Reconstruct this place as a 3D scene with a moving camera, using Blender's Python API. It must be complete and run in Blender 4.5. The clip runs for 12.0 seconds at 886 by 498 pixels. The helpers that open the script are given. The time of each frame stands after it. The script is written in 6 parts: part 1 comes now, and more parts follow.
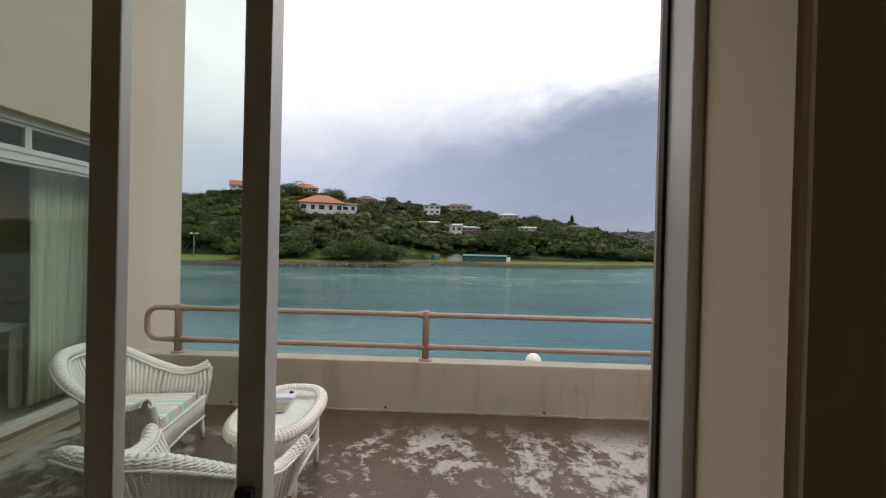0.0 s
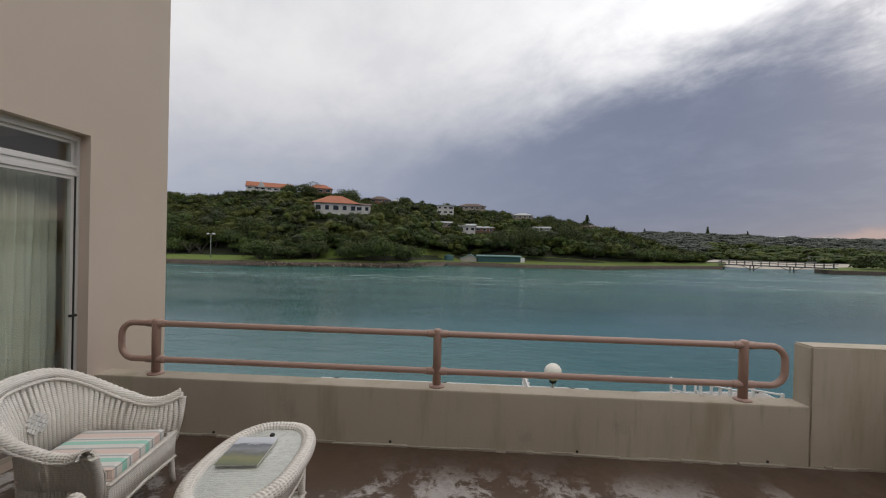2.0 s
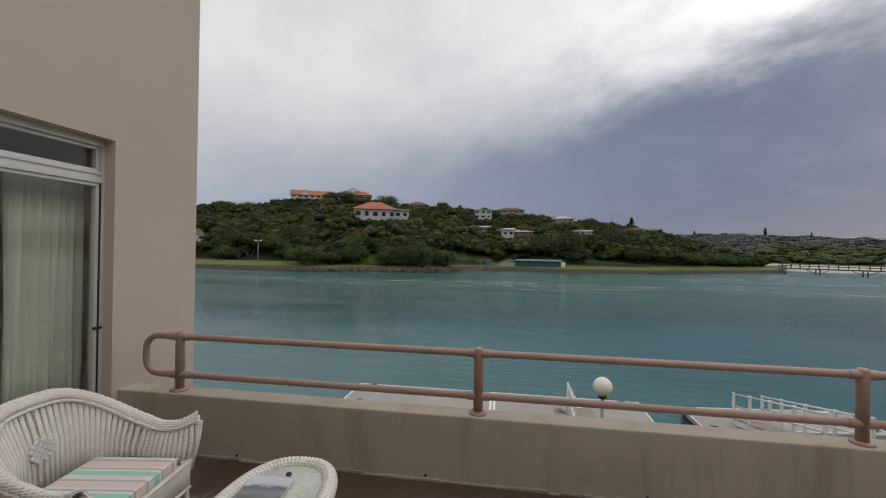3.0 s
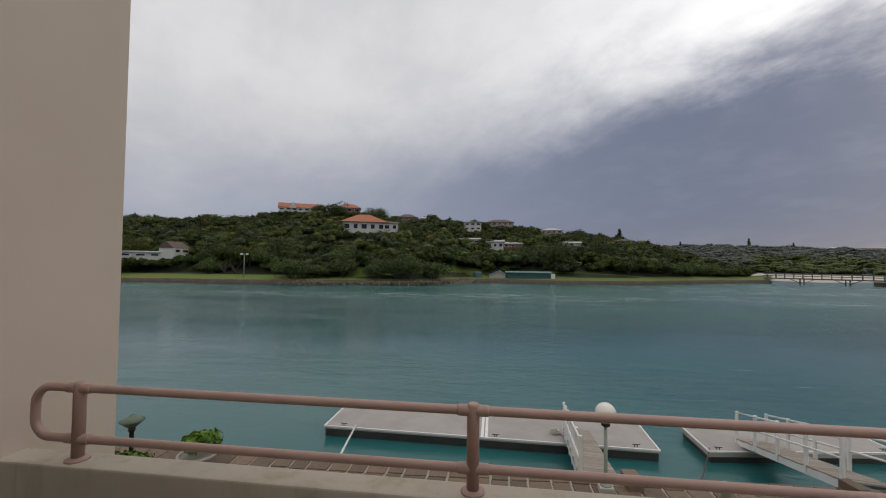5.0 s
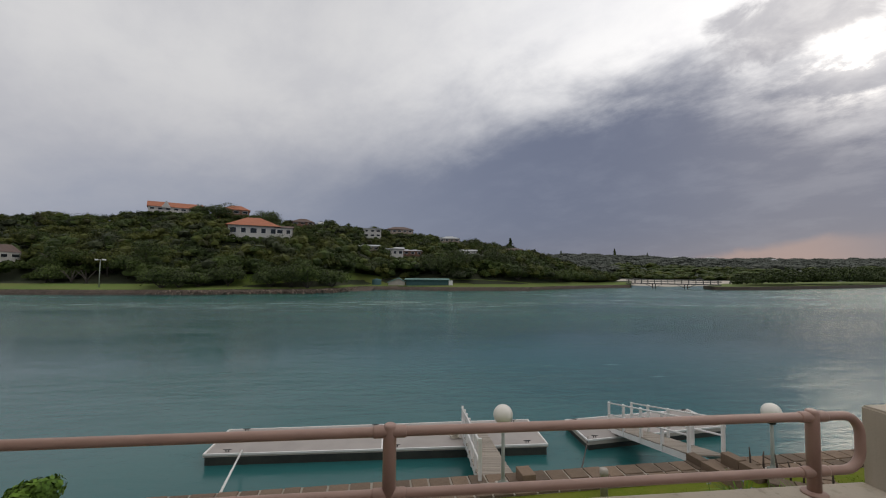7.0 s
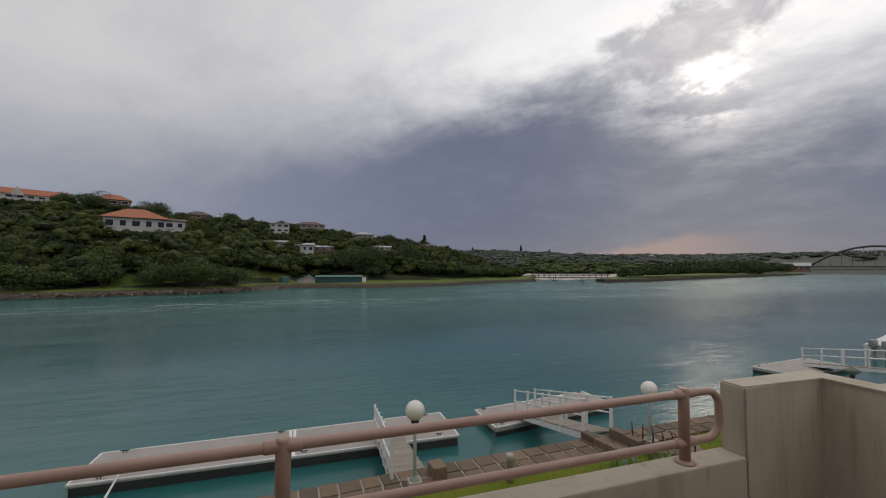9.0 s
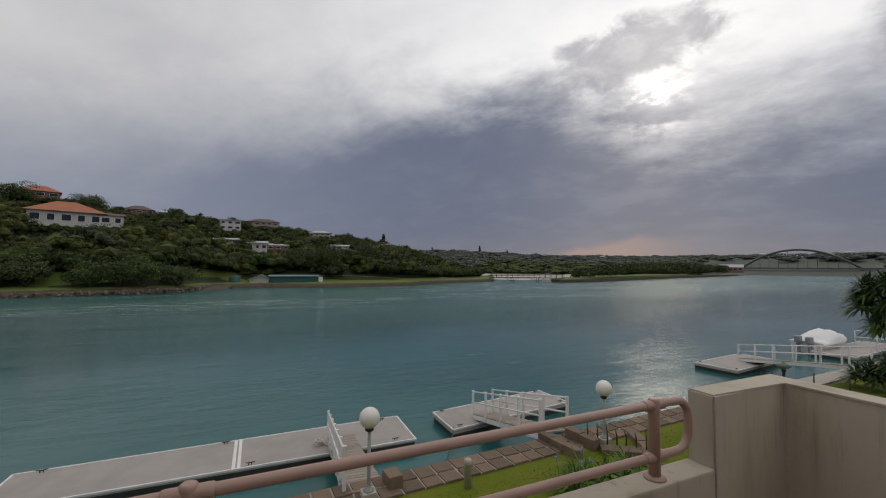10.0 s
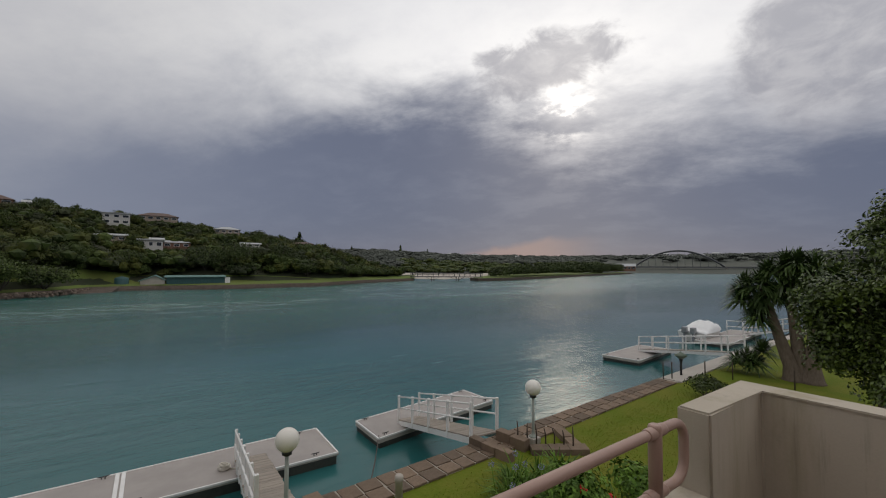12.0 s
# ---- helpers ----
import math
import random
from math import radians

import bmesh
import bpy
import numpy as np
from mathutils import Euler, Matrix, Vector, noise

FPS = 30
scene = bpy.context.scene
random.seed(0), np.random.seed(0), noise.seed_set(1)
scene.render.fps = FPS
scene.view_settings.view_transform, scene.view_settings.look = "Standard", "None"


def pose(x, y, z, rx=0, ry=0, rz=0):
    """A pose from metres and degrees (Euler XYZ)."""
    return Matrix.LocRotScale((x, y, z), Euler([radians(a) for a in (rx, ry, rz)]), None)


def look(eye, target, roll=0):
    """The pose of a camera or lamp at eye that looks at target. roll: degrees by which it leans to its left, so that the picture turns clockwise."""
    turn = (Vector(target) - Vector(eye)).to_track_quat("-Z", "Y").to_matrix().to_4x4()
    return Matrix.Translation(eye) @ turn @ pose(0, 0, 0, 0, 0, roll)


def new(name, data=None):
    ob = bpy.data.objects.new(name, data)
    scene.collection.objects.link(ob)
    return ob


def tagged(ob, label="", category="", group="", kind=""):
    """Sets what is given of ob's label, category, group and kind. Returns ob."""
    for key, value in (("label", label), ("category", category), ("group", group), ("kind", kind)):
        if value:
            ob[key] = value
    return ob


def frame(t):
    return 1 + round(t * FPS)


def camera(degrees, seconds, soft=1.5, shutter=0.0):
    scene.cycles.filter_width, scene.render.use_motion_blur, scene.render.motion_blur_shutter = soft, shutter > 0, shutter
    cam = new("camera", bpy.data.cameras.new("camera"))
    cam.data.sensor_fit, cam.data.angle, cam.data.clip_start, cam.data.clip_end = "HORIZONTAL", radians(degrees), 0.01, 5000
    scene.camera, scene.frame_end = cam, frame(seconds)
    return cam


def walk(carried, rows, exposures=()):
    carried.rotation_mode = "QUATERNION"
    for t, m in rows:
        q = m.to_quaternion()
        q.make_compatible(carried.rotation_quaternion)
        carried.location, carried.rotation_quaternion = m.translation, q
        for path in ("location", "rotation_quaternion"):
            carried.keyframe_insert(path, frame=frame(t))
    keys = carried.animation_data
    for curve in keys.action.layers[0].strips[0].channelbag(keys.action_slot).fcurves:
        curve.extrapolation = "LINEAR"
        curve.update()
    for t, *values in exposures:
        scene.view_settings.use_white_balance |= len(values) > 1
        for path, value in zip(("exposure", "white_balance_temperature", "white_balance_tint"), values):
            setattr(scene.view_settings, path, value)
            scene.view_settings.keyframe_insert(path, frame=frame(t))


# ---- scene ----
cam = camera(94.9, 12.0, soft=1.1)
PATH = [
    (0, (0.246, -3.845, 1.558), (0.193, -1.846, 1.544), 1.4),
    (0.5, (0.257, -3.738, 1.577), (0.191, -1.739, 1.562), 1.4),
    (1, (0.276, -3.621, 1.593), (0.193, -1.623, 1.581), 1.3),
    (1.5, (0.272, -3.481, 1.595), (0.168, -1.484, 1.582), 1.3),
    (2, (0.224, -3.286, 1.617), (0.105, -1.289, 1.602), 1.4),
    (2.5, (0.188, -3.11, 1.623), (-0.012, -1.12, 1.61), 1.2),
    (3, (0.178, -2.896, 1.635), (-0.127, -0.919, 1.639), 1.0),
    (5, (0.113, -2.185, 1.692), (-0.143, -0.202, 1.757), 0.6),
    (5.5, (0.115, -2.098, 1.699), (-0.014, -0.104, 1.789), 0.7),
    (6, (0.088, -2.076, 1.703), (0.092, -0.079, 1.809), 0.7),
    (6.5, (0.02, -2.08, 1.713), (0.148, -0.087, 1.822), 0.7),
    (7, (0.011, -2.086, 1.715), (0.245, -0.102, 1.82), 0.6),
    (9, (0.079, -1.991, 1.713), (0.722, -0.099, 1.802), 0.1),
    (9.5, (0.157, -1.854, 1.718), (0.896, 0.003, 1.805), 0.2),
    (10, (0.207, -1.711, 1.721), (1.035, 0.108, 1.81), 0.4),
    (10.5, (0.198, -1.503, 1.717), (1.128, 0.265, 1.803), 0.6),
    (11, (0.193, -1.318, 1.715), (1.211, 0.401, 1.803), 0.5),
    (11.5, (0.25, -1.169, 1.716), (1.348, 0.5, 1.804), 0.3),
    (12, (0.297, -1.05, 1.733), (1.461, 0.574, 1.821), 0.3),
]
walk(cam, [(t, look(eye, target, roll)) for t, eye, target, roll in PATH],
     exposures=[(0.0, 0.82), (0.5, 0.70), (1.0, 0.54), (1.5, 0.37), (2.0, 0.22), (3.0, 0.13), (5.0, 0.04), (7.0, -0.08), (9.0, -0.19), (12.0, -0.23)])

# ---------------------------------------------------------------- world and sun
SUN_AZ, SUN_EL = 52.5, 20.5          # degrees, clockwise from +y
SUN_DIR = Vector((math.sin(radians(SUN_AZ)) * math.cos(radians(SUN_EL)),
                  math.cos(radians(SUN_AZ)) * math.cos(radians(SUN_EL)), math.sin(radians(SUN_EL))))
WATER, LAWN, DOCK = -4.55, -2.8, -4.2


class Nodes:
    """Short hand for building a node tree."""

    def __init__(self, tree):
        self.t = tree
        tree.nodes.clear()

    def node(self, kind, ins=(), **props):
        n = self.t.nodes.new(kind)
        for k, v in props.items():
            setattr(n, k, v)
        for k, v in dict(ins).items():
            self.put(n.inputs[k], v)
        return n

    def put(self, socket, v):
        if isinstance(v, bpy.types.NodeSocket):
            self.t.links.new(v, socket)
        elif isinstance(v, (tuple, list)) and len(v) == 3 and socket.type == "RGBA":
            socket.default_value = (*v, 1)
        else:
            socket.default_value = v

    def math(self, op, a, b=0.0, c=0.0, clamp=False):
        n = self.node("ShaderNodeMath", operation=op, use_clamp=clamp)
        for i, v in enumerate((a, b, c)):
            self.put(n.inputs[i], v)
        return n.outputs[0]

    def mix(self, f, a, b, blend="MIX"):
        n = self.node("ShaderNodeMix", data_type="RGBA", blend_type=blend)
        self.put(n.inputs[0], f), self.put(n.inputs[6], a), self.put(n.inputs[7], b)
        return n.outputs[2]

    def ramp(self, f, lo, hi, a=0.0, b=1.0, smooth=True):
        n = self.node("ShaderNodeMapRange", interpolation_type="SMOOTHSTEP" if smooth else "LINEAR")
        for i, v in enumerate((f, lo, hi, a, b)):
            self.put(n.inputs[i], v)
        return n.outputs[0]

    def noise(self, vec, scale, detail=4.0, rough=0.55, warp=0.0):
        n = self.node("ShaderNodeTexNoise", {"Scale": scale, "Detail": detail, "Roughness": rough, "Distortion": warp})
        if vec is not None:
            self.put(n.inputs["Vector"], vec)
        return n.outputs["Fac"]

    def scaled(self, vec, s, loc=(0, 0, 0)):
        n = self.node("ShaderNodeMapping")
        self.put(n.inputs["Vector"], vec)
        n.inputs["Scale"].default_value, n.inputs["Location"].default_value = s, loc
        return n.outputs[0]


def make_world():
    w = bpy.data.worlds.new("cloudy_evening")
    scene.world = w
    w.use_nodes = True
    g = Nodes(w.node_tree)
    sky = g.node("ShaderNodeTexSky", sky_type="NISHITA", sun_disc=False, sun_elevation=radians(SUN_EL),
                 sun_rotation=radians(SUN_AZ))
    d = g.node("ShaderNodeTexCoord").outputs["Generated"]
    s = g.node("ShaderNodeSeparateXYZ", {0: d})
    x, y, z = s.outputs
    el = g.math("MULTIPLY", g.math("ARCSINE", z), 57.2958)
    az = g.math("MULTIPLY", g.math("ARCTAN2", x, y), 57.2958)
    # the cloud deck lies in a plane overhead
    h = g.math("ADD", g.math("MAXIMUM", z, 0.0), 0.30)
    cx, cy = g.math("DIVIDE", x, h), g.math("DIVIDE", y, h)
    p = g.node("ShaderNodeCombineXYZ", {0: cx, 1: cy}).outputs[0]
    turned = g.node("ShaderNodeMapping", {"Vector": p})
    turned.inputs["Rotation"].default_value = (0, 0, radians(-128))
    drawn = g.scaled(turned.outputs[0], (0.85, 1.1, 1.0), (3.1, 1.7, 0))
    n1 = g.noise(drawn, 1.3, 5.0, 0.52, 0.25)
    n2 = g.noise(drawn, 3.4, 8.0, 0.62, 0.15)
    n3 = g.noise(p, 0.9, 4.0, 0.5)
    n4 = g.noise(g.scaled(d, (1.0, 1.0, 1.7)), 11.0, 7.0, 0.6, 0.3)
    # lower edge of the bright upper cloud, by compass direction
    edge = g.node("ShaderNodeFloatCurve")
    c = edge.mapping.curves[0]
    pts = [(0.0, 0.3), (0.25, 0.22), (0.36, 0.20), (0.44, 0.27), (0.5, 0.40), (0.54, 0.48), (0.58, 0.51), (0.615, 0.485), (0.645, 0.42), (0.67, 0.38), (0.70, 0.36), (0.75, 0.36), (1.0, 0.3)]
    while len(c.points) < len(pts):
        c.points.new(0.5, 0.5)
    for q, v in zip(c.points, pts):
        q.location = v
        q.handle_type = "AUTO"
    edge.mapping.update()
    g.put(edge.inputs["Value"], g.math("ADD", g.math("DIVIDE", az, 360.0), 0.5))
    low = g.math("MULTIPLY", edge.outputs[0], 46.0)
    rise = g.math("SUBTRACT", el, low)
    wob = g.math("MULTIPLY", g.math("SUBTRACT", n1, 0.5), 13.0)
    wob2 = g.math("MULTIPLY", g.math("SUBTRACT", n2, 0.5), g.ramp(az, -10.0, 35.0, 5.5, 13.0))
    lift = g.math("ADD", rise, g.math("ADD", wob, wob2))
    # a loose cloudlet stands above the sun
    bx = g.math("DIVIDE", g.math("SUBTRACT", az, 49.8), 10.5)
    by = g.math("DIVIDE", g.math("SUBTRACT", g.math("SUBTRACT", el, 26.3), g.math("MULTIPLY", bx, 1.5)), 3.6)
    puff = g.math("ADD", g.math("MULTIPLY", bx, bx), g.math("MULTIPLY", by, by))
    puff = g.ramp(g.math("ADD", puff, g.math("MULTIPLY", g.math("SUBTRACT", n4, 0.5), 3.4)), 0.35, 1.35, 1.0, 0.0)
    ex = g.math("DIVIDE", g.math("SUBTRACT", az, 79.0), 6.5)
    ey = g.math("DIVIDE", g.math("SUBTRACT", el, 22.5), 7.0)
    dark = g.math("ADD", g.math("MULTIPLY", ex, ex), g.math("MULTIPLY", ey, ey))
    dark = g.ramp(g.math("ADD", dark, g.math("MULTIPLY", g.math("SUBTRACT", n4, 0.5), 2.6)), 0.5, 1.8, 1.0, 0.0)
    # broken grey tufts high in the east
    tuft = g.math("MULTIPLY", g.ramp(az, 48.0, 75.0), g.ramp(n1, 0.46, 0.60))
    lift = g.math("SUBTRACT", lift, g.math("ADD", g.math("MULTIPLY", puff, 2.0), g.math("MULTIPLY", tuft, 3.5)))
    bright = g.ramp(g.math("MULTIPLY", lift, g.math("MULTIPLY", g.ramp(az, -5.0, 40.0, 0.6, 1.0), g.ramp(az, 44.0, 58.0, 1.0, 0.6))), -5.5, 5.5)
    veil = g.ramp(az, -48.0, 36.0, 1.0, 0.0)
    grey = g.mix(veil, (0.134, 0.157, 0.236), (0.335, 0.362, 0.448))
    grey = g.mix(g.math("MULTIPLY", g.ramp(n2, 0.42, 0.72), 0.22), grey, (0.26, 0.285, 0.37))
    grey = g.mix(g.math("MULTIPLY", g.ramp(el, 0.0, 7.0, 1.0, 0.0), 0.40), grey, (0.185, 0.198, 0.265))
    white = g.mix(g.ramp(g.math("MULTIPLY_ADD", n2, 0.5, g.math("MULTIPLY", n3, 0.5)), 0.30, 0.62), (0.80, 0.80, 0.83), (0.98, 0.97, 0.965))
    white = g.mix(g.ramp(el, 8.0, 26.0, 0.55, 0.0), white, (0.52, 0.525, 0.585))
    white = g.mix(g.ramp(el, 34.0, 60.0), white, (1.02, 1.0, 0.98))
    thick = g.ramp(az, -15.0, 38.0, 0.74, 1.03)
    white = g.mix(1.0, white, g.node("ShaderNodeCombineColor", {0: thick, 1: thick, 2: g.math("ADD", thick, 0.01)}).outputs[0], "MULTIPLY")
    cloud = g.mix(bright, grey, white)
    cloud = g.mix(g.math("MULTIPLY", g.math("MAXIMUM", puff, dark), 0.85), cloud, g.mix(g.ramp(n4, 0.35, 0.65), (0.34, 0.345, 0.40), (0.52, 0.515, 0.55)))
    # glow of the sun behind the cloud
    dot = g.node("ShaderNodeVectorMath", operation="DOT_PRODUCT", ins={0: d, 1: tuple(SUN_DIR)}).outputs["Value"]
    wide = g.math("POWER", g.math("MAXIMUM", dot, 0.0), 70.0)
    broad = g.math("POWER", g.math("MAXIMUM", dot, 0.0), 9.0)
    tight = g.math("POWER", g.math("MAXIMUM", dot, 0.0), 1100.0)
    gap = g.math("MULTIPLY", g.ramp(g.math("ADD", n2, g.math("MULTIPLY", n1, 0.5)), 0.66, 0.86), g.math("SUBTRACT", 1.0, g.math("MULTIPLY", puff, 0.8)))
    glow = g.math("ADD", g.math("MULTIPLY", wide, g.math("MULTIPLY_ADD", gap, 0.13, 0.02)), g.math("MULTIPLY", tight, g.math("MULTIPLY_ADD", gap, 3.2, 0.2)))
    glow = g.math("ADD", glow, g.math("MULTIPLY", broad, g.math("MULTIPLY_ADD", bright, 0.13, 0.03)))
    warm = g.node("ShaderNodeVectorMath", operation="SCALE", ins={0: (1.0, 0.93, 0.82)})
    g.put(warm.inputs["Scale"], glow)
    cloud = g.mix(1.0, cloud, warm.outputs[0], "ADD")
    # evening light under the cloud's far rim
    rim = g.math("SUBTRACT", el, g.ramp(az, 34.0, 50.0, 1.0, 4.4, False))
    band = g.ramp(g.math("ADD", rim, g.math("MULTIPLY", g.math("SUBTRACT", n4, 0.5), 2.0)), -1.1, 0.3, 1.0, 0.0)
    side = g.math("MULTIPLY", g.ramp(az, 34.0, 42.0), g.ramp(az, 47.0, 59.0, 1.0, 0.0))
    cloud = g.mix(g.math("MULTIPLY", g.math("MULTIPLY", band, side), 0.68), cloud, (0.40, 0.285, 0.275))
    day = g.node("ShaderNodeVectorMath", operation="SCALE", ins={0: sky.outputs[0], "Scale": 0.08}).outputs[0]
    col = g.mix(0.96, day, cloud)
    bg = g.node("ShaderNodeBackground", {"Color": col, "Strength": 1.0})
    out = g.node("ShaderNodeOutputWorld")
    g.t.links.new(bg.outputs[0], out.inputs[0])


make_world()
sun = new("sun", bpy.data.lights.new("sun", "SUN"))
sun.data.energy, sun.data.angle, sun.data.color = 0.08, radians(9), (1.0, 0.86, 0.68)
sun.matrix_world = look(tuple(SUN_DIR * 100), (0, 0, 0))

# ---------------------------------------------------------------- materials


def mat(name, base, alt=None, rough=0.6, metal=0.0, scale=3.0, fine=60.0, amount=0.5, bump=0.15, depth=0.01, coords="Object",
        stretch=(1, 1, 1), spec=0.5, rand=0.0, island=0.0, tweak=None):
    """A principled surface: two colours mixed by a broad and a fine noise, with fine relief."""
    m = bpy.data.materials.new(name)
    m.use_nodes = True
    g = Nodes(m.node_tree)
    alt = alt or tuple(c * 0.72 for c in base)
    vec = g.scaled(g.node("ShaderNodeTexCoord").outputs[coords], stretch)
    big, small = g.noise(vec, scale, 5.0), g.noise(vec, fine, 3.0)
    f = g.math("MULTIPLY", g.ramp(g.math("ADD", g.math("MULTIPLY", big, 0.7), g.math("MULTIPLY", small, 0.3)), 0.35, 0.65), amount)
    col = g.mix(f, base, alt)
    if rand:
        r = g.node("ShaderNodeObjectInfo").outputs["Random"]
        col = g.mix(1.0, col, g.node("ShaderNodeCombineColor", {0: g.ramp(r, 0, 1, 1 - rand, 1 + rand, False), 1: g.ramp(r, 0, 1, 1 - rand, 1 + rand * 0.9, False), 2: g.ramp(r, 0, 1, 1 - rand, 1 + rand * 0.8, False)}).outputs[0], "MULTIPLY")
    if island:
        r = g.node("ShaderNodeNewGeometry").outputs["Random Per Island"]
        v = g.ramp(r, 0, 1, 1 - island, 1 + island, False)
        col = g.mix(1.0, col, g.node("ShaderNodeCombineColor", {0: v, 1: v, 2: v}).outputs[0], "MULTIPLY")
    b = g.node("ShaderNodeBsdfPrincipled", {"Base Color": col, "Roughness": rough, "Metallic": metal, "Specular IOR Level": spec})
    g.put(b.inputs["Roughness"], g.math("ADD", g.math("MULTIPLY", big, 0.2), rough - 0.1, clamp=True))
    bm_ = g.node("ShaderNodeBump", {"Height": g.math("ADD", g.math("MULTIPLY", small, 0.6), big), "Strength": bump, "Distance": depth})
    g.put(b.inputs["Normal"], bm_.outputs[0])
    if tweak:
        tweak(g, b, col, vec)
    out = g.node("ShaderNodeOutputMaterial")
    g.t.links.new(b.outputs[0], out.inputs[0])
    return m


def stained(g, b, col, vec):
    """Rain streaks and dirt on painted plaster, running down."""
    v = g.scaled(vec, (9.0, 9.0, 0.7))
    streak = g.ramp(g.noise(v, 1.6, 5.0, 0.6), 0.55, 0.75)
    patch = g.ramp(g.noise(vec, 0.9, 5.0, 0.6), 0.40, 0.66)
    algae = g.ramp(g.noise(g.scaled(vec, (2.2, 2.2, 0.35), (1.3, 0.4, 0)), 1.4, 5.0, 0.6), 0.50, 0.70)
    col = g.mix(g.math("MULTIPLY", algae, 0.5), col, (0.27, 0.225, 0.125))
    col = g.mix(g.math("MULTIPLY", g.math("MULTIPLY", streak, patch), 0.45), col, (0.16, 0.14, 0.095))
    col = g.mix(g.math("MULTIPLY", g.ramp(g.noise(vec, 2.2, 6.0, 0.65), 0.6, 0.75), 0.35), col, (0.28, 0.25, 0.2))
    g.put(b.inputs["Base Color"], col)


def worn_paint(g, b, col, vec):
    """Dark deck paint, flaked off to pale cement in patches and damp in others."""
    n = g.noise(g.scaled(vec, (1.2, 0.8, 1)), 1.5, 7.0, 0.62, 0.5)
    n2 = g.noise(vec, 9.0, 7.0, 0.72, 0.4)
    f = g.ramp(g.math("ADD", g.math("MULTIPLY", n, 0.55), g.math("MULTIPLY", n2, 0.45)), 0.488, 0.56)
    sep = g.node("ShaderNodeSeparateXYZ", {0: vec})
    away = g.ramp(g.math("ADD", sep.outputs[1], g.math("MULTIPLY", n2, 0.5)), -0.45, 0.02, 1.0, 0.05)
    f = g.math("MULTIPLY", f, away)
    pale = g.mix(g.noise(vec, 30.0, 4.0), (0.50, 0.47, 0.45), (0.28, 0.25, 0.23))
    col = g.mix(f, col, pale)
    g.put(b.inputs["Base Color"], col)
    g.put(b.inputs["Roughness"], g.math("ADD", g.ramp(n, 0.35, 0.6, 0.34, 0.55), g.math("MULTIPLY", f, 0.25)))


PLASTER = mat("painted_plaster", (0.61, 0.505, 0.425), (0.555, 0.455, 0.38), rough=0.85, scale=1.2, fine=90, bump=0.25, depth=0.004)
PARAPET = mat("stained_plaster", (0.50, 0.44, 0.355), (0.41, 0.36, 0.285), rough=0.85, scale=1.6, fine=80, bump=0.3, depth=0.005, tweak=stained)
CREAM = mat("cream_inner_wall", (0.74, 0.63, 0.45), rough=0.8, scale=1.0, fine=100, amount=0.2, bump=0.03)
DECKPAINT = mat("worn_deck_paint", (0.098, 0.062, 0.042), (0.058, 0.039, 0.028), rough=0.4, scale=1.5, fine=25, bump=0.2, depth=0.006, tweak=worn_paint)
RAILPAINT = mat("pink_brown_rail_paint", (0.41, 0.27, 0.22), (0.34, 0.22, 0.175), rough=0.42, scale=5, fine=120, bump=0.12, depth=0.002)
ALU = mat("anodised_aluminium", (0.70, 0.68, 0.66), (0.58, 0.57, 0.55), rough=0.42, metal=0.25, scale=6, fine=200, amount=0.3, bump=0.04)
DARKALU = mat("dark_seal", (0.03, 0.028, 0.026), rough=0.6)
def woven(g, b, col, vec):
    """Fine strands woven round the staves; shade in the gaps between them is painted on."""
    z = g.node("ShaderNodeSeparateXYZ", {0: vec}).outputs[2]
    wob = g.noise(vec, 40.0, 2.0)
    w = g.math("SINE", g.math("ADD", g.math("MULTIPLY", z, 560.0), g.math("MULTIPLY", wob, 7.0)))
    gap_shade = g.math("MULTIPLY", g.ramp(w, 0.1, -1.0), g.ramp(g.noise(vec, 14.0, 3.0), 0.3, 0.7, 0.2, 0.7))
    g.put(b.inputs["Base Color"], g.mix(gap_shade, col, (0.55, 0.51, 0.45)))
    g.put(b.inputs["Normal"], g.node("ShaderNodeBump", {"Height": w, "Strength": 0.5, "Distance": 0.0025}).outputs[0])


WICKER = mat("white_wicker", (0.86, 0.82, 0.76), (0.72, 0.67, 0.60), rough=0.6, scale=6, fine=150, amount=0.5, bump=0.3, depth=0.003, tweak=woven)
STONE = mat("brown_paving_stone", (0.19, 0.135, 0.092), (0.115, 0.082, 0.056), rough=0.85, scale=5, fine=40, bump=0.5, depth=0.02, rand=0.28)
MORTAR = mat("pale_mortar", (0.40, 0.36, 0.30), (0.27, 0.24, 0.20), rough=0.9, scale=3, fine=50)
CONCRETE = mat("pale_concrete", (0.46, 0.42, 0.37), (0.34, 0.30, 0.26), rough=0.85, scale=1.0, fine=30)
QUAYWALL = mat("wet_quay_wall", (0.13, 0.105, 0.08), (0.07, 0.06, 0.045), rough=0.7, scale=1.5, fine=20, bump=0.6, depth=0.04)
DECKGREY = mat("grey_pontoon_deck", (0.37, 0.335, 0.31), (0.28, 0.255, 0.235), rough=0.7, scale=1.3, fine=40, amount=0.6, bump=0.1)
WHITE = mat("white_paint", (0.80, 0.79, 0.77), (0.66, 0.64, 0.60), rough=0.5, scale=3, fine=60, amount=0.5)
HULL = mat("black_float", (0.03, 0.032, 0.03), (0.07, 0.075, 0.06), rough=0.6, scale=2, fine=15)
BOARD = mat("weathered_board", (0.34, 0.295, 0.245), (0.22, 0.19, 0.155), rough=0.8, scale=3, fine=50, stretch=(1, 12, 12), rand=0.15, bump=0.3)
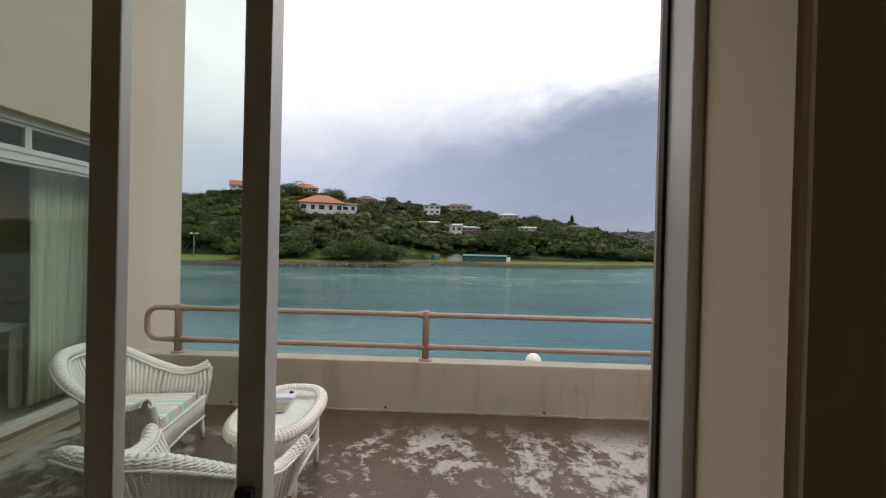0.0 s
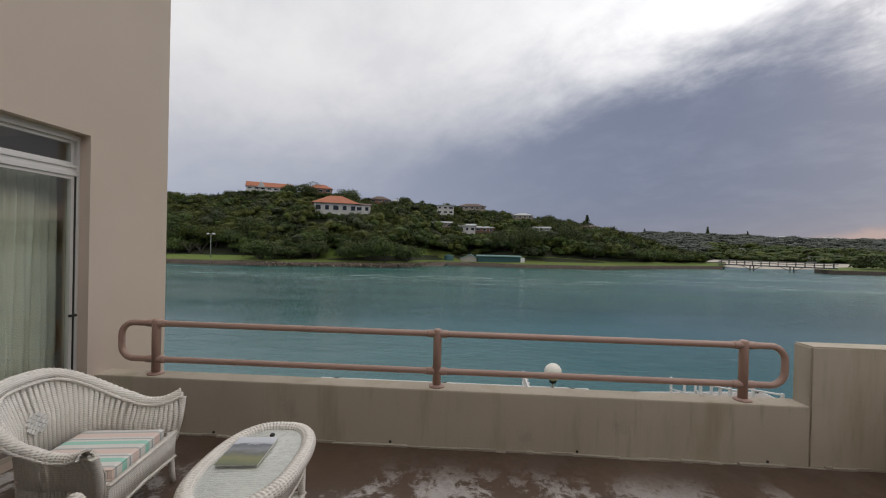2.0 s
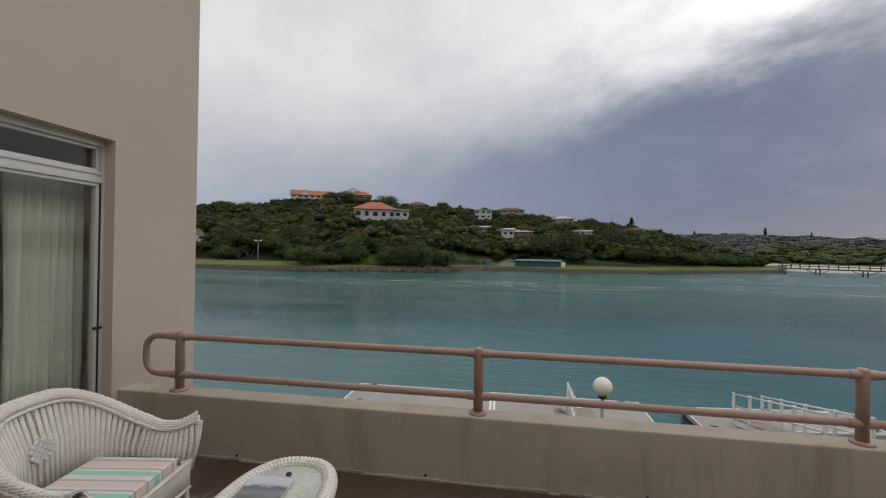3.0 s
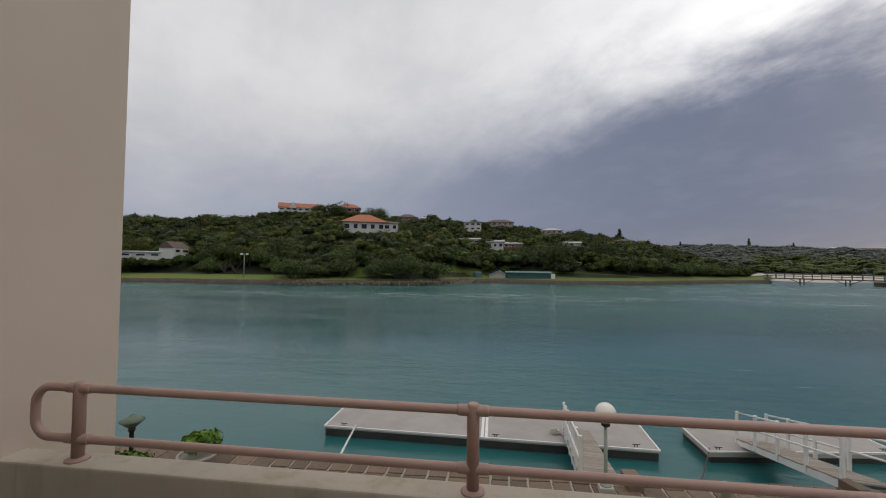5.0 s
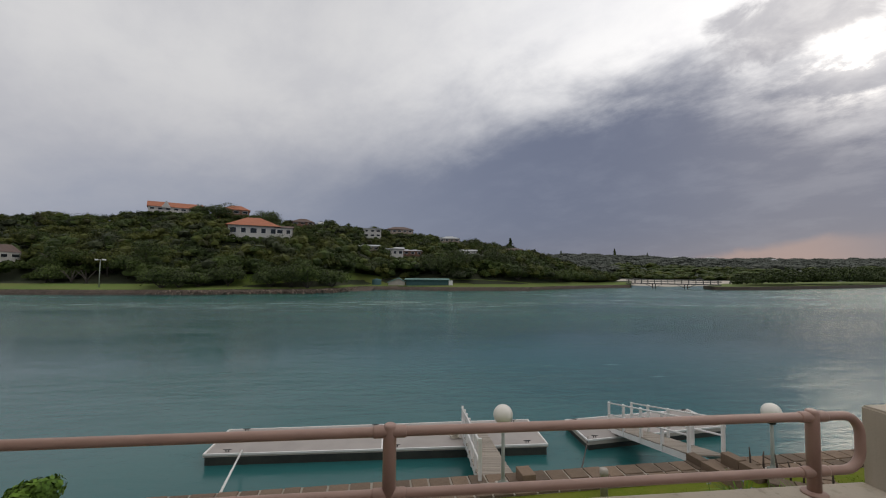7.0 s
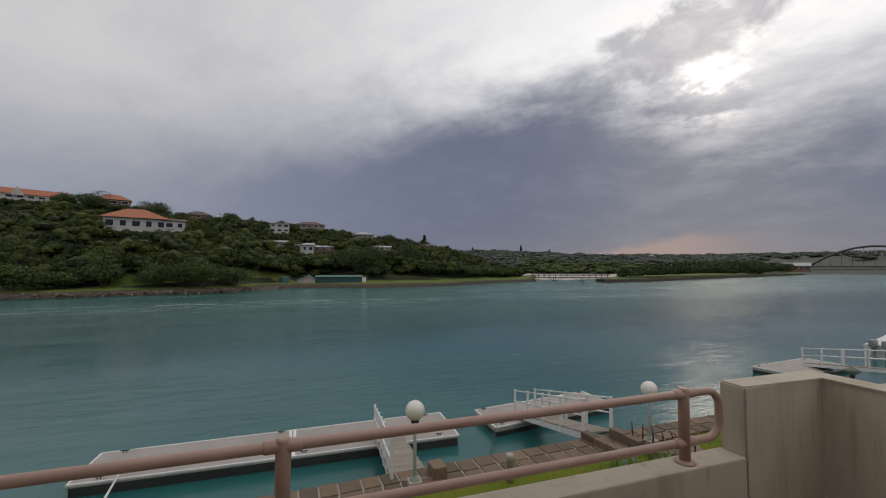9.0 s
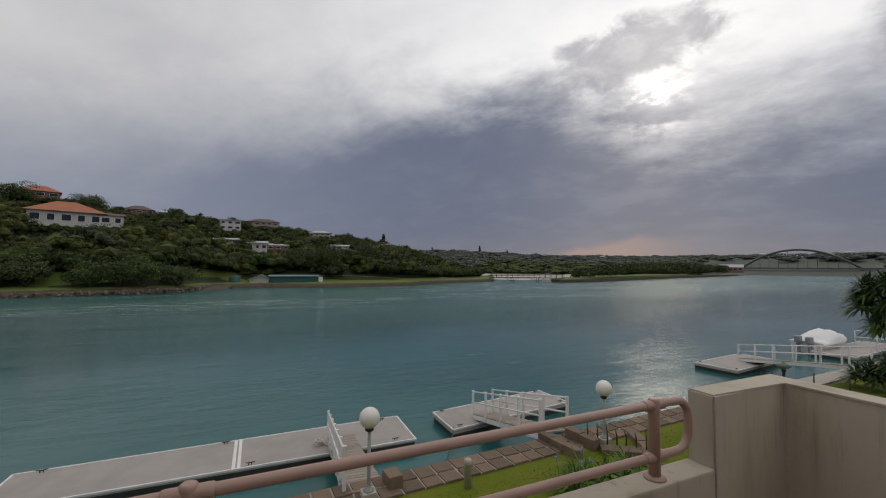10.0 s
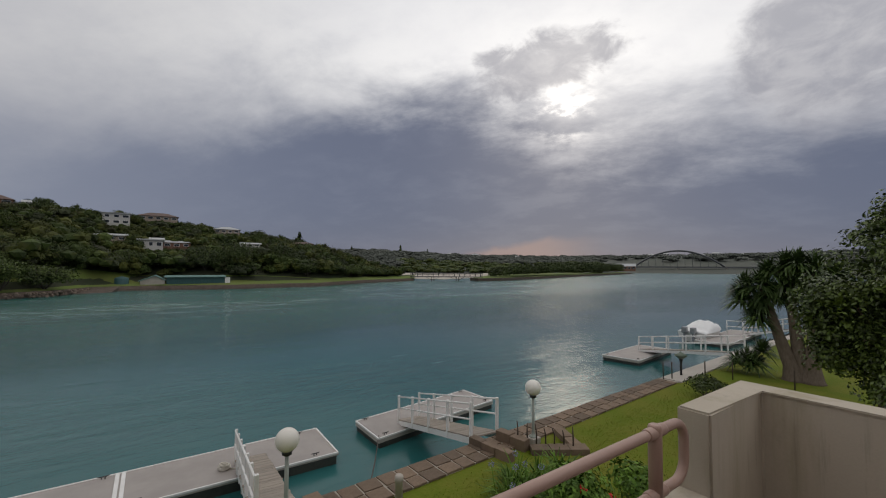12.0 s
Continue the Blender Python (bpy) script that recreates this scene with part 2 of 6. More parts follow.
GLOBE = mat("opal_globe", (0.82, 0.79, 0.72), (0.74, 0.70, 0.62), rough=0.3, scale=2, fine=30, amount=0.4, bump=0.0)
POLEGREEN = mat("grey_green_pole", (0.30, 0.33, 0.29), (0.22, 0.24, 0.2), rough=0.5, metal=0.2)
DARKMETAL = mat("dark_metal", (0.04, 0.04, 0.04), rough=0.5, metal=0.4)
LAMPGREEN = mat("green_enamel", (0.13, 0.17, 0.12), (0.09, 0.12, 0.09), rough=0.45)
ROPE = mat("rope", (0.62, 0.58, 0.5), rough=0.9, scale=30)
CHAINM = mat("rusty_chain", (0.09, 0.07, 0.06), rough=0.8)
WOODDARK = mat("dark_timber", (0.075, 0.055, 0.04), (0.04, 0.03, 0.022), rough=0.85, scale=6, fine=50, stretch=(8, 8, 1))
BARK = mat("tree_bark", (0.19, 0.145, 0.108), (0.09, 0.068, 0.05), rough=0.9, scale=6, fine=40, stretch=(3, 3, 1), bump=0.8, depth=0.03)
COVER = mat("white_boat_cover", (0.80, 0.80, 0.79), (0.66, 0.66, 0.66), rough=0.55, scale=2, fine=20, bump=0.3, depth=0.05)
OUTBOARD = mat("grey_outboard_casing", (0.30, 0.31, 0.32), (0.2, 0.2, 0.21), rough=0.35)
CURTAIN = mat("cream_curtain", (0.84, 0.81, 0.70), (0.74, 0.70, 0.59), rough=0.9, scale=4, fine=200)
FLOORIN = mat("inner_tiles", (0.56, 0.47, 0.37), rough=0.4, scale=2)
ROOFTILE = mat("orange_roof_tile", (0.40, 0.145, 0.075), (0.29, 0.105, 0.055), rough=0.8, scale=0.7, fine=6, bump=0.3, depth=0.1)
BROWNROOF = mat("brown_roof_tile", (0.13, 0.085, 0.07), (0.09, 0.06, 0.05), rough=0.8, scale=0.7, fine=6)
GREYROOF = mat("grey_sheet_roof", (0.42, 0.43, 0.43), (0.33, 0.34, 0.34), rough=0.6, scale=0.7, fine=6)
HOUSEWHITE = mat("white_house_wall", (0.60, 0.58, 0.54), (0.48, 0.455, 0.42), rough=0.8, scale=0.4, fine=5)
HOUSETAN = mat("tan_house_wall", (0.36, 0.29, 0.23), (0.28, 0.22, 0.17), rough=0.8, scale=0.4, fine=5)
BRICKRED = mat("brown_brick_wall", (0.24, 0.125, 0.085), (0.17, 0.09, 0.06), rough=0.85, scale=0.8, fine=8)
TEAL = mat("teal_shed_wall", (0.035, 0.10, 0.105), (0.025, 0.07, 0.075), rough=0.6, scale=0.8, fine=8, stretch=(4, 4, 0.5))
TEALROOF = mat("pale_teal_roof", (0.20, 0.34, 0.32), (0.15, 0.26, 0.25), rough=0.6, scale=0.8, fine=8)
WINDOWDARK = mat("dark_window_glass", (0.03, 0.035, 0.04), rough=0.12, amount=0.3)
SAND = mat("pale_sand", (0.48, 0.43, 0.36), (0.38, 0.34, 0.29), rough=0.95, scale=0.05, fine=0.6)
ROCK = mat("shore_rock", (0.20, 0.15, 0.115), (0.10, 0.078, 0.06), rough=0.9, scale=0.7, fine=5, bump=0.6, depth=0.2, island=0.4)
FARBANK = mat("bank_wall_stone", (0.115, 0.085, 0.066), (0.05, 0.04, 0.032), rough=0.9, scale=0.8, fine=3, bump=0.9, depth=0.3)
STEEL = mat("bridge_steel", (0.10, 0.105, 0.11), rough=0.6)
GREYWOOD = mat("grey_bridge_timber", (0.125, 0.118, 0.115), (0.08, 0.077, 0.075), rough=0.8, scale=1, fine=8)
def bush_hues(g, b, col, vec):
    """Each tree of the bush has a green of its own, with a little play from leaf to leaf."""
    n = g.noise(vec, 0.16, 2.0, 0.5)
    col = g.mix(g.math("MULTIPLY", g.ramp(n, 0.52, 0.60), 0.6), col, (0.072, 0.078, 0.012))
    col = g.mix(g.math("MULTIPLY", g.ramp(g.noise(g.scaled(vec, (1, 1, 1), (31.0, 7.0, 0)), 0.13, 2.0), 0.58, 0.66), 0.65), col, (0.048, 0.042, 0.024))
    r = g.node("ShaderNodeNewGeometry").outputs["Random Per Island"]
    v = g.ramp(r, 0, 1, 0.72, 1.28, False)
    g.put(b.inputs["Base Color"], g.mix(1.0, col, g.node("ShaderNodeCombineColor", {0: v, 1: v, 2: v}).outputs[0], "MULTIPLY"))


LEAF_FAR = mat("hill_foliage", (0.060, 0.085, 0.018), (0.026, 0.040, 0.011), rough=0.75, scale=0.11, fine=0.5, amount=1.0, bump=0.0, spec=0.2, tweak=bush_hues)
LEAF_OLIVE = mat("olive_hill_foliage", (0.092, 0.100, 0.020), (0.046, 0.054, 0.014), rough=0.75, scale=0.11, fine=0.5, amount=1.0, bump=0.0, spec=0.2, island=0.28)
LEAF_GREY = mat("grey_green_hill_foliage", (0.056, 0.066, 0.030), (0.030, 0.038, 0.018), rough=0.75, scale=0.11, fine=0.5, amount=1.0, bump=0.0, spec=0.2, island=0.28)
# greyer and paler than the hill greens: distance haze put into the colour
LEAF_HAZED = mat("haze_tinted_foliage", (0.105, 0.112, 0.094), (0.082, 0.092, 0.080), rough=0.8, scale=0.012, fine=0.1, amount=0.7, bump=0.0, island=0.07, spec=0.1)
LEAF_BUSH = mat("shore_bush_leaves", (0.070, 0.098, 0.022), (0.032, 0.048, 0.012), rough=0.65, scale=0.3, fine=2.0, amount=1.0, bump=0.0, island=0.5, spec=0.3, rand=0.25)
LEAF_NEAR = mat("broad_green_leaves", (0.098, 0.138, 0.024), (0.042, 0.066, 0.013), rough=0.45, scale=1.2, fine=9.0, amount=1.0, bump=0.0, island=0.55, spec=0.4)
LEAF_BRIGHT = mat("bright_shrub_leaves", (0.13, 0.22, 0.03), (0.06, 0.12, 0.02), rough=0.7, spec=0.2, scale=2, fine=12.0, amount=1.0, bump=0.0, island=0.45)
BARKFAR = mat("grey_brown_bark", (0.075, 0.063, 0.052), (0.04, 0.034, 0.028), rough=0.9, scale=2, fine=12)
YUCCA = mat("yucca_leaves", (0.084, 0.135, 0.030), (0.042, 0.072, 0.018), rough=0.45, scale=1.5, fine=10.0, amount=1.0, bump=0.0, island=0.45)
REDPETAL = mat("red_petals", (0.65, 0.03, 0.02), rough=0.5)
BLUEPETAL = mat("pale_blue_petals", (0.26, 0.28, 0.42), rough=0.6)
TERRAIN = mat("hill_scrub", (0.022, 0.032, 0.010), (0.036, 0.036, 0.016), rough=0.95, scale=0.08, fine=1.2, amount=0.9, bump=0.3, depth=0.2)
FARLAWN = mat("far_lawn", (0.105, 0.165, 0.020), (0.14, 0.15, 0.036), rough=0.95, scale=0.07, fine=1.0, amount=0.8, bump=0.2, depth=0.1)
GRASS = mat("lawn_grass", (0.108, 0.150, 0.010), (0.165, 0.168, 0.026), rough=0.95, spec=0.15, scale=0.8, fine=14, amount=0.9, bump=0.7, depth=0.04)
BLADE = mat("grass_blades", (0.125, 0.172, 0.012), (0.175, 0.182, 0.028), rough=0.85, spec=0.2, scale=0.8, fine=4, amount=0.9, bump=0.0, island=0.35)


def glass(name, tint=(0.93, 0.97, 0.95), rough=0.0, base=0.04):
    m = bpy.data.materials.new(name)
    m.use_nodes = True
    g = Nodes(m.node_tree)
    clear = g.node("ShaderNodeBsdfTransparent", {"Color": tint})
    gloss = g.node("ShaderNodeBsdfGlossy", {"Roughness": rough})
    face = g.node("ShaderNodeLayerWeight", {"Blend": 0.5}).outputs["Facing"]
    fr = g.math("MULTIPLY_ADD", g.math("POWER", face, 5.0), 0.88, base)
    mx = g.node("ShaderNodeMixShader", {0: fr, 1: clear.outputs[0], 2: gloss.outputs[0]})
    out = g.node("ShaderNodeOutputMaterial")
    g.t.links.new(mx.outputs[0], out.inputs[0])
    return m


GLASS = glass("window_glass", base=0.06)
TABLEGLASS = glass("table_glass", (0.97, 0.99, 0.98), base=0.12)


def make_water():
    m = bpy.data.materials.new("lagoon_water")
    m.use_nodes = True
    g = Nodes(m.node_tree)
    vec = g.node("ShaderNodeTexCoord").outputs["Object"]
    big = g.noise(g.scaled(vec, (0.018, 0.05, 1)), 1.0, 5.0, 0.55, 0.4)
    streak = g.noise(g.scaled(vec, (0.045, 0.30, 1)), 1.0, 6.0, 0.6, 0.8)
    sep = g.node("ShaderNodeSeparateXYZ", {0: vec})
    far = g.ramp(sep.outputs[1], 20.0, 95.0)
    col = g.mix(g.ramp(big, 0.35, 0.68), (0.016, 0.088, 0.090), (0.026, 0.118, 0.118))
    col = g.mix(g.math("MULTIPLY", g.ramp(streak, 0.42, 0.66), far), col, (0.016, 0.120, 0.070))
    # pale broken current lines along the far shore, with painted sky gleam of ripples
    line = g.noise(g.scaled(vec, (0.10, 1.1, 1)), 1.0, 8.0, 0.68, 1.6)
    where = g.ramp(g.noise(g.scaled(vec, (0.014, 0.06, 1), (4.0, 2.0, 0)), 1.0, 4.0), 0.40, 0.57)
    foam_gleam = g.math("MULTIPLY", g.ramp(line, 0.50, 0.64), g.math("MULTIPLY", where, g.ramp(sep.outputs[1], 24.0, 75.0)))
    drift = g.ramp(g.noise(g.scaled(vec, (0.09, 0.5, 1), (9.0, 3.0, 0)), 1.0, 6.0, 0.65, 1.0), 0.66, 0.74)
    foam_gleam = g.math("MAXIMUM", foam_gleam, g.math("MULTIPLY", drift, g.ramp(sep.outputs[1], 14.0, 30.0, 0.0, 0.7)))
    col = g.mix(g.math("MULTIPLY", foam_gleam, 0.8), col, (0.40, 0.47, 0.46))
    ripple = g.noise(g.scaled(vec, (1.3, 2.2, 1)), 1.0, 7.0, 0.68, 0.6)
    chop = g.noise(g.scaled(vec, (0.32, 1.1, 1)), 1.0, 6.0, 0.66, 1.2)
    swell = g.noise(g.scaled(vec, (0.16, 0.42, 1)), 1.0, 4.0, 0.55, 0.7)
    calm = g.ramp(g.noise(g.scaled(vec, (0.02, 0.06, 1)), 1.0, 4.0), 0.38, 0.62, 0.4, 1.0)
    hgt = g.math("ADD", g.math("MULTIPLY", ripple, 0.085), g.math("ADD", g.math("MULTIPLY", swell, 0.08), g.math("MULTIPLY", chop, 0.15)))
    rough = g.math("MULTIPLY", calm, g.math("MULTIPLY_ADD", far, g.ramp(streak, 0.35, 0.65, 1.4, 4.2), 0.42))
    b = g.node("ShaderNodeBsdfPrincipled", {"Base Color": col, "IOR": 1.33, "Specular IOR Level": 0.5})
    bump = g.node("ShaderNodeBump", {"Height": hgt, "Strength": rough, "Distance": 0.45})
    g.put(b.inputs["Roughness"], g.math("MULTIPLY_ADD", far, 0.17, 0.05))
    g.put(b.inputs["Normal"], bump.outputs[0])
    out = g.node("ShaderNodeOutputMaterial")
    g.t.links.new(b.outputs[0], out.inputs[0])
    return m


WATERM = make_water()


def striped():
    m = mat("striped_cushion_cloth", (0.7, 0.68, 0.64), rough=0.9)
    g = Nodes(m.node_tree)
    uv = g.node("ShaderNodeTexCoord").outputs["Object"]
    y = g.node("ShaderNodeSeparateXYZ", {0: uv}).outputs[1]
    f = g.math("FRACT", g.math("MULTIPLY", g.math("ADD", y, 5.0), 4.6))
    r = g.node("ShaderNodeValToRGB", {0: f})
    r.color_ramp.interpolation = "CONSTANT"
    bands = [(0.0, (0.72, 0.70, 0.66)), (0.20, (0.36, 0.64, 0.54)), (0.40, (0.72, 0.70, 0.66)), (0.5, (0.42, 0.43, 0.42)), (0.56, (0.72, 0.70, 0.66)), (0.64, (0.74, 0.60, 0.54)), (0.92, (0.45, 0.46, 0.45))]
    e = r.color_ramp.elements
    while len(e) < len(bands):
        e.new(0.5)
    for q, (p, c) in zip(e, bands):
        q.position, q.color = p, (*c, 1)
    weave = g.noise(uv, 300.0, 2.0)
    b = g.node("ShaderNodeBsdfPrincipled", {"Base Color": r.outputs[0], "Roughness": 0.9})
    g.put(b.inputs["Normal"], g.node("ShaderNodeBump", {"Height": weave, "Strength": 0.3, "Distance": 0.002}).outputs[0])
    g.t.links.new(b.outputs[0], g.node("ShaderNodeOutputMaterial").inputs[0])
    return m


STRIPES = striped()


def cover_picture():
    m = mat("printed_cover", (0.5, 0.5, 0.5))
    g = Nodes(m.node_tree)
    v = g.node("ShaderNodeTexCoord").outputs["Object"]
    y = g.node("ShaderNodeSeparateXYZ", {0: v}).outputs[1]
    n = g.noise(v, 22.0, 5.0)
    yy = g.math("ADD", y, g.math("MULTIPLY", g.math("SUBTRACT", n, 0.5), 0.09))
    r = g.node("ShaderNodeValToRGB", {0: g.ramp(yy, -0.15, 0.15, 0, 1, False)})
    e = r.color_ramp.elements
    bands = [(0.0, (0.10, 0.12, 0.05)), (0.22, (0.20, 0.20, 0.06)), (0.4, (0.12, 0.12, 0.10)), (0.55, (0.22, 0.23, 0.24)), (0.7, (0.10, 0.11, 0.13)), (0.78, (0.55, 0.57, 0.62)), (1.0, (0.62, 0.64, 0.68))]
    while len(e) < len(bands):
        e.new(0.5)
    for q, (p, c) in zip(e, bands):
        q.position, q.color = p, (*c, 1)
    b = g.node("ShaderNodeBsdfPrincipled", {"Base Color": r.outputs[0], "Roughness": 0.3})
    g.t.links.new(b.outputs[0], g.node("ShaderNodeOutputMaterial").inputs[0])
    return m


COVERPIC = cover_picture()

# ---------------------------------------------------------------- building blocks


def box(bm, lo, hi, bevel=0.0, m=None):
    """A box between two corners, with rounded edges; m places it."""
    c = [(a + b) / 2 for a, b in zip(lo, hi)]
    s = [max(abs(b - a), 1e-4) for a, b in zip(lo, hi)]
    k = (m or Matrix()) @ Matrix.Translation(c) @ Matrix.Diagonal((*s, 1))
    got = bmesh.ops.create_cube(bm, size=1.0, matrix=k)
    if bevel:
        vs = set(got["verts"])
        es = [e for e in bm.edges if e.verts[0] in vs and e.verts[1] in vs]
        bmesh.ops.bevel(bm, geom=es, offset=bevel, segments=2, affect="EDGES", profile=0.6)
    return bm


def tube(bm, pts, radii, sides=10, closed=False, rope=0.0, twist=0.0, strands=3):
    """A round bar along points; rope gives it wound strands."""
    pts = [Vector(p) for p in pts]
    n = len(pts)
    if not isinstance(radii, (list, tuple)):
        radii = [radii] * n
    rings, up, run = [], None, 0.0
    for i, p in enumerate(pts):
        a = pts[(i - 1) % n] if closed or i else p
        b = pts[(i + 1) % n] if closed or i < n - 1 else p
        d = (b - a).normalized()
        if up is None:
            up = Vector((0, 0, 1)) if abs(d.z) < 0.9 else Vector((1, 0, 0))
        side = d.cross(up)
        side = side.normalized() if side.length > 1e-5 else d.orthogonal().normalized()
        up = side.cross(d).normalized()
        if i:
            run += (p - pts[i - 1]).length
        ring = []
        for k in range(sides):
            t = 2 * math.pi * k / sides
            r = radii[i] * (1 + rope * math.sin(strands * t + twist * run))
            ring.append(bm.verts.new(p + side * (r * math.cos(t)) + up * (r * math.sin(t))))
        rings.append(ring)
    for i in range(n if closed else n - 1):
        a, b = rings[i], rings[(i + 1) % n]
        for k in range(sides):
            f = bm.faces.new((a[k], a[(k + 1) % sides], b[(k + 1) % sides], b[k]))
            f.smooth = True
    if not closed:
        bm.faces.new(list(reversed(rings[0])))
        bm.faces.new(rings[-1])
    return bm


def lathe(bm, profile, sides=24, at=(0, 0, 0)):
    """A turned shape about z from (radius, height) pairs."""
    rings = [[bm.verts.new((at[0] + r * math.cos(2 * math.pi * k / sides), at[1] + r * math.sin(2 * math.pi * k / sides), at[2] + z)) for k in range(sides)] for r, z in profile]
    for a, b in zip(rings, rings[1:]):
        for k in range(sides):
            f = bm.faces.new((a[k], a[(k + 1) % sides], b[(k + 1) % sides], b[k]))
            f.smooth = True
    bm.faces.new(list(reversed(rings[0])))
    bm.faces.new(rings[-1])
    return bm


def prism(bm, outline, z0, z1):
    """A flat plate of the given outline (counterclockwise) from z0 to z1."""
    lo, hi = [bm.verts.new((x, y, z0)) for x, y in outline], [bm.verts.new((x, y, z1)) for x, y in outline]
    n = len(outline)
    for i in range(n):
        bm.faces.new((lo[i], lo[(i + 1) % n], hi[(i + 1) % n], hi[i]))
    bm.faces.new(hi)
    bm.faces.new(list(reversed(lo)))
    return bm


def mesh_of(name, bm, material):
    bmesh.ops.recalc_face_normals(bm, faces=bm.faces)
    me = bpy.data.meshes.new(name)
    bm.to_mesh(me)
    bm.free()
    me.materials.append(material)
    return me


def part(name, bm, material, parent, label=""):
    """One mesh object under a thing or a part."""
    ob = new(name, mesh_of(name, bm, material))
    ob.parent = parent
    return tagged(ob, label)


def thing(name, label, category, at=(0, 0, 0), turn=0, group="", kind=""):
    ob = new(name)
    ob.empty_display_size = 0.2
    ob.matrix_world = pose(*at, 0, 0, turn)
    return tagged(ob, label, category, group, kind)


def solid(name, bm, material, label, category, kind="structure", group=""):
    return tagged(new(name, mesh_of(name, bm, material)), label, category, group, kind)


def quads(name, verts, material, per=4):
    """A mesh of loose faces from an array of corners."""
    me = bpy.data.meshes.new(name)
    n = len(verts) // per
    me.vertices.add(len(verts))
    me.vertices.foreach_set("co", np.asarray(verts, dtype=np.float32).ravel())
    me.loops.add(len(verts))
    me.loops.foreach_set("vertex_index", np.arange(len(verts), dtype=np.int32))
    me.polygons.add(n)
    me.polygons.foreach_set("loop_start", np.arange(0, n * per, per, dtype=np.int32))
    me.update(calc_edges=True)
    me.materials.append(material)
    return me


rng = np.random.default_rng(7)


def unit(n):
    v = rng.normal(size=(n, 3))
    return v / np.linalg.norm(v, axis=1)[:, None]


def leaves(c, normal, length, width, spread=0.45):
    """Pointed leaf quads at c, facing roughly along normal."""
    n = len(c)
    nn = normal + spread * unit(n)
    nn /= np.linalg.norm(nn, axis=1)[:, None]
    a = np.cross(nn, unit(n))
    a /= np.linalg.norm(a, axis=1)[:, None] + 1e-9
    b = np.cross(nn, a)
    ln, wd = (length * rng.uniform(0.6, 1.3, n))[:, None], (width * rng.uniform(0.6, 1.3, n))[:, None]
    out = np.empty((n, 4, 3))
    out[:, 0], out[:, 1], out[:, 2], out[:, 3] = c - a * ln / 2, c + b * wd / 2, c + a * ln / 2, c - b * wd / 2
    return out.reshape(-1, 3)


LUMPS = []


def crown(centre, size, lumps, per, length, width, low=-0.15, spread=0.45, fat=(0.34, 0.58)):
    """Leaf quads on the surface of several lumps that make up one uneven crown."""
    centre, size = np.array(centre, float), np.array(size, float)
    out = []
    for i in range(lumps):
        d = unit(1)[0]
        d[2] = abs(d[2]) * 0.9 + low if rng.uniform() < 0.7 else d[2] * abs(low)
        o = centre + d * size * rng.uniform(0.35, 0.72)
        r = size * rng.uniform(*fat)
        LUMPS.append((o, r))
        u = unit(per)
        u[:, 2] = np.where(u[:, 2] < -0.3, -u[:, 2], u[:, 2])
        p = o + u * r * rng.uniform(0.74, 1.18, (per, 1))
        out.append(leaves(p, u, length, width, spread))
    return np.concatenate(out)


def polar(az, r):
    return r * math.sin(radians(az)), r * math.cos(radians(az))

# ---------------------------------------------------------------- the near building: balcony


def balcony():
    bm = bmesh.new()
    box(bm, (-2.89, -3.05, -0.25), (3.81, 0.13, 0.0))
    solid("floor", bm, DECKPAINT, "balcony floor with worn dark brown paint", "floor")
    bm = bmesh.new()
    box(bm, (-2.89, -0.05, 0.0), (2.85, 0.13, 0.465), 0.012)
    solid("wall_parapet", bm, PARAPET, "low stained plaster parapet wall of the balcony", "wall")
    bm = bmesh.new()
    prism(bm, [(2.85, -0.05), (3.63, -0.05), (3.63, -3.05), (3.81, -3.05), (3.81, 0.13), (2.85, 0.13)], 0.0, 0.922)
    bmesh.ops.bevel(bm, geom=list(bm.edges), offset=0.012, segments=2, affect="EDGES")
    solid("wall_side_parapet", bm, PARAPET, "tall stained plaster parapet at the balcony end", "wall")
    # crust of mortar where floor and parapet meet
    bm = bmesh.new()
    x = -2.85
    while x < 3.6:
        w = rng.uniform(0.05, 0.2)
        box(bm, (x, -0.05 - rng.uniform(0.008, 0.03), 0.0), (x + w, -0.046, rng.uniform(0.006, 0.022)))
        x += w * rng.uniform(0.88, 0.99)
    solid("trim_mortar", bm, MORTAR, "crumbling mortar line along the parapet foot", "trim")
    for hx in (-1.83, -0.357, 1.122, 2.55):
        bm = bmesh.new()
        lathe(bm, [(0.011, 0), (0.011, 0.004)], 12)
        ob = solid("drain_hole", bm, DARKALU, "small dark drain hole in the parapet foot", "drain hole", "thing", "drain holes")
        ob.matrix_world = pose(hx, -0.051, 0.032, 90, 0, 0)


balcony()


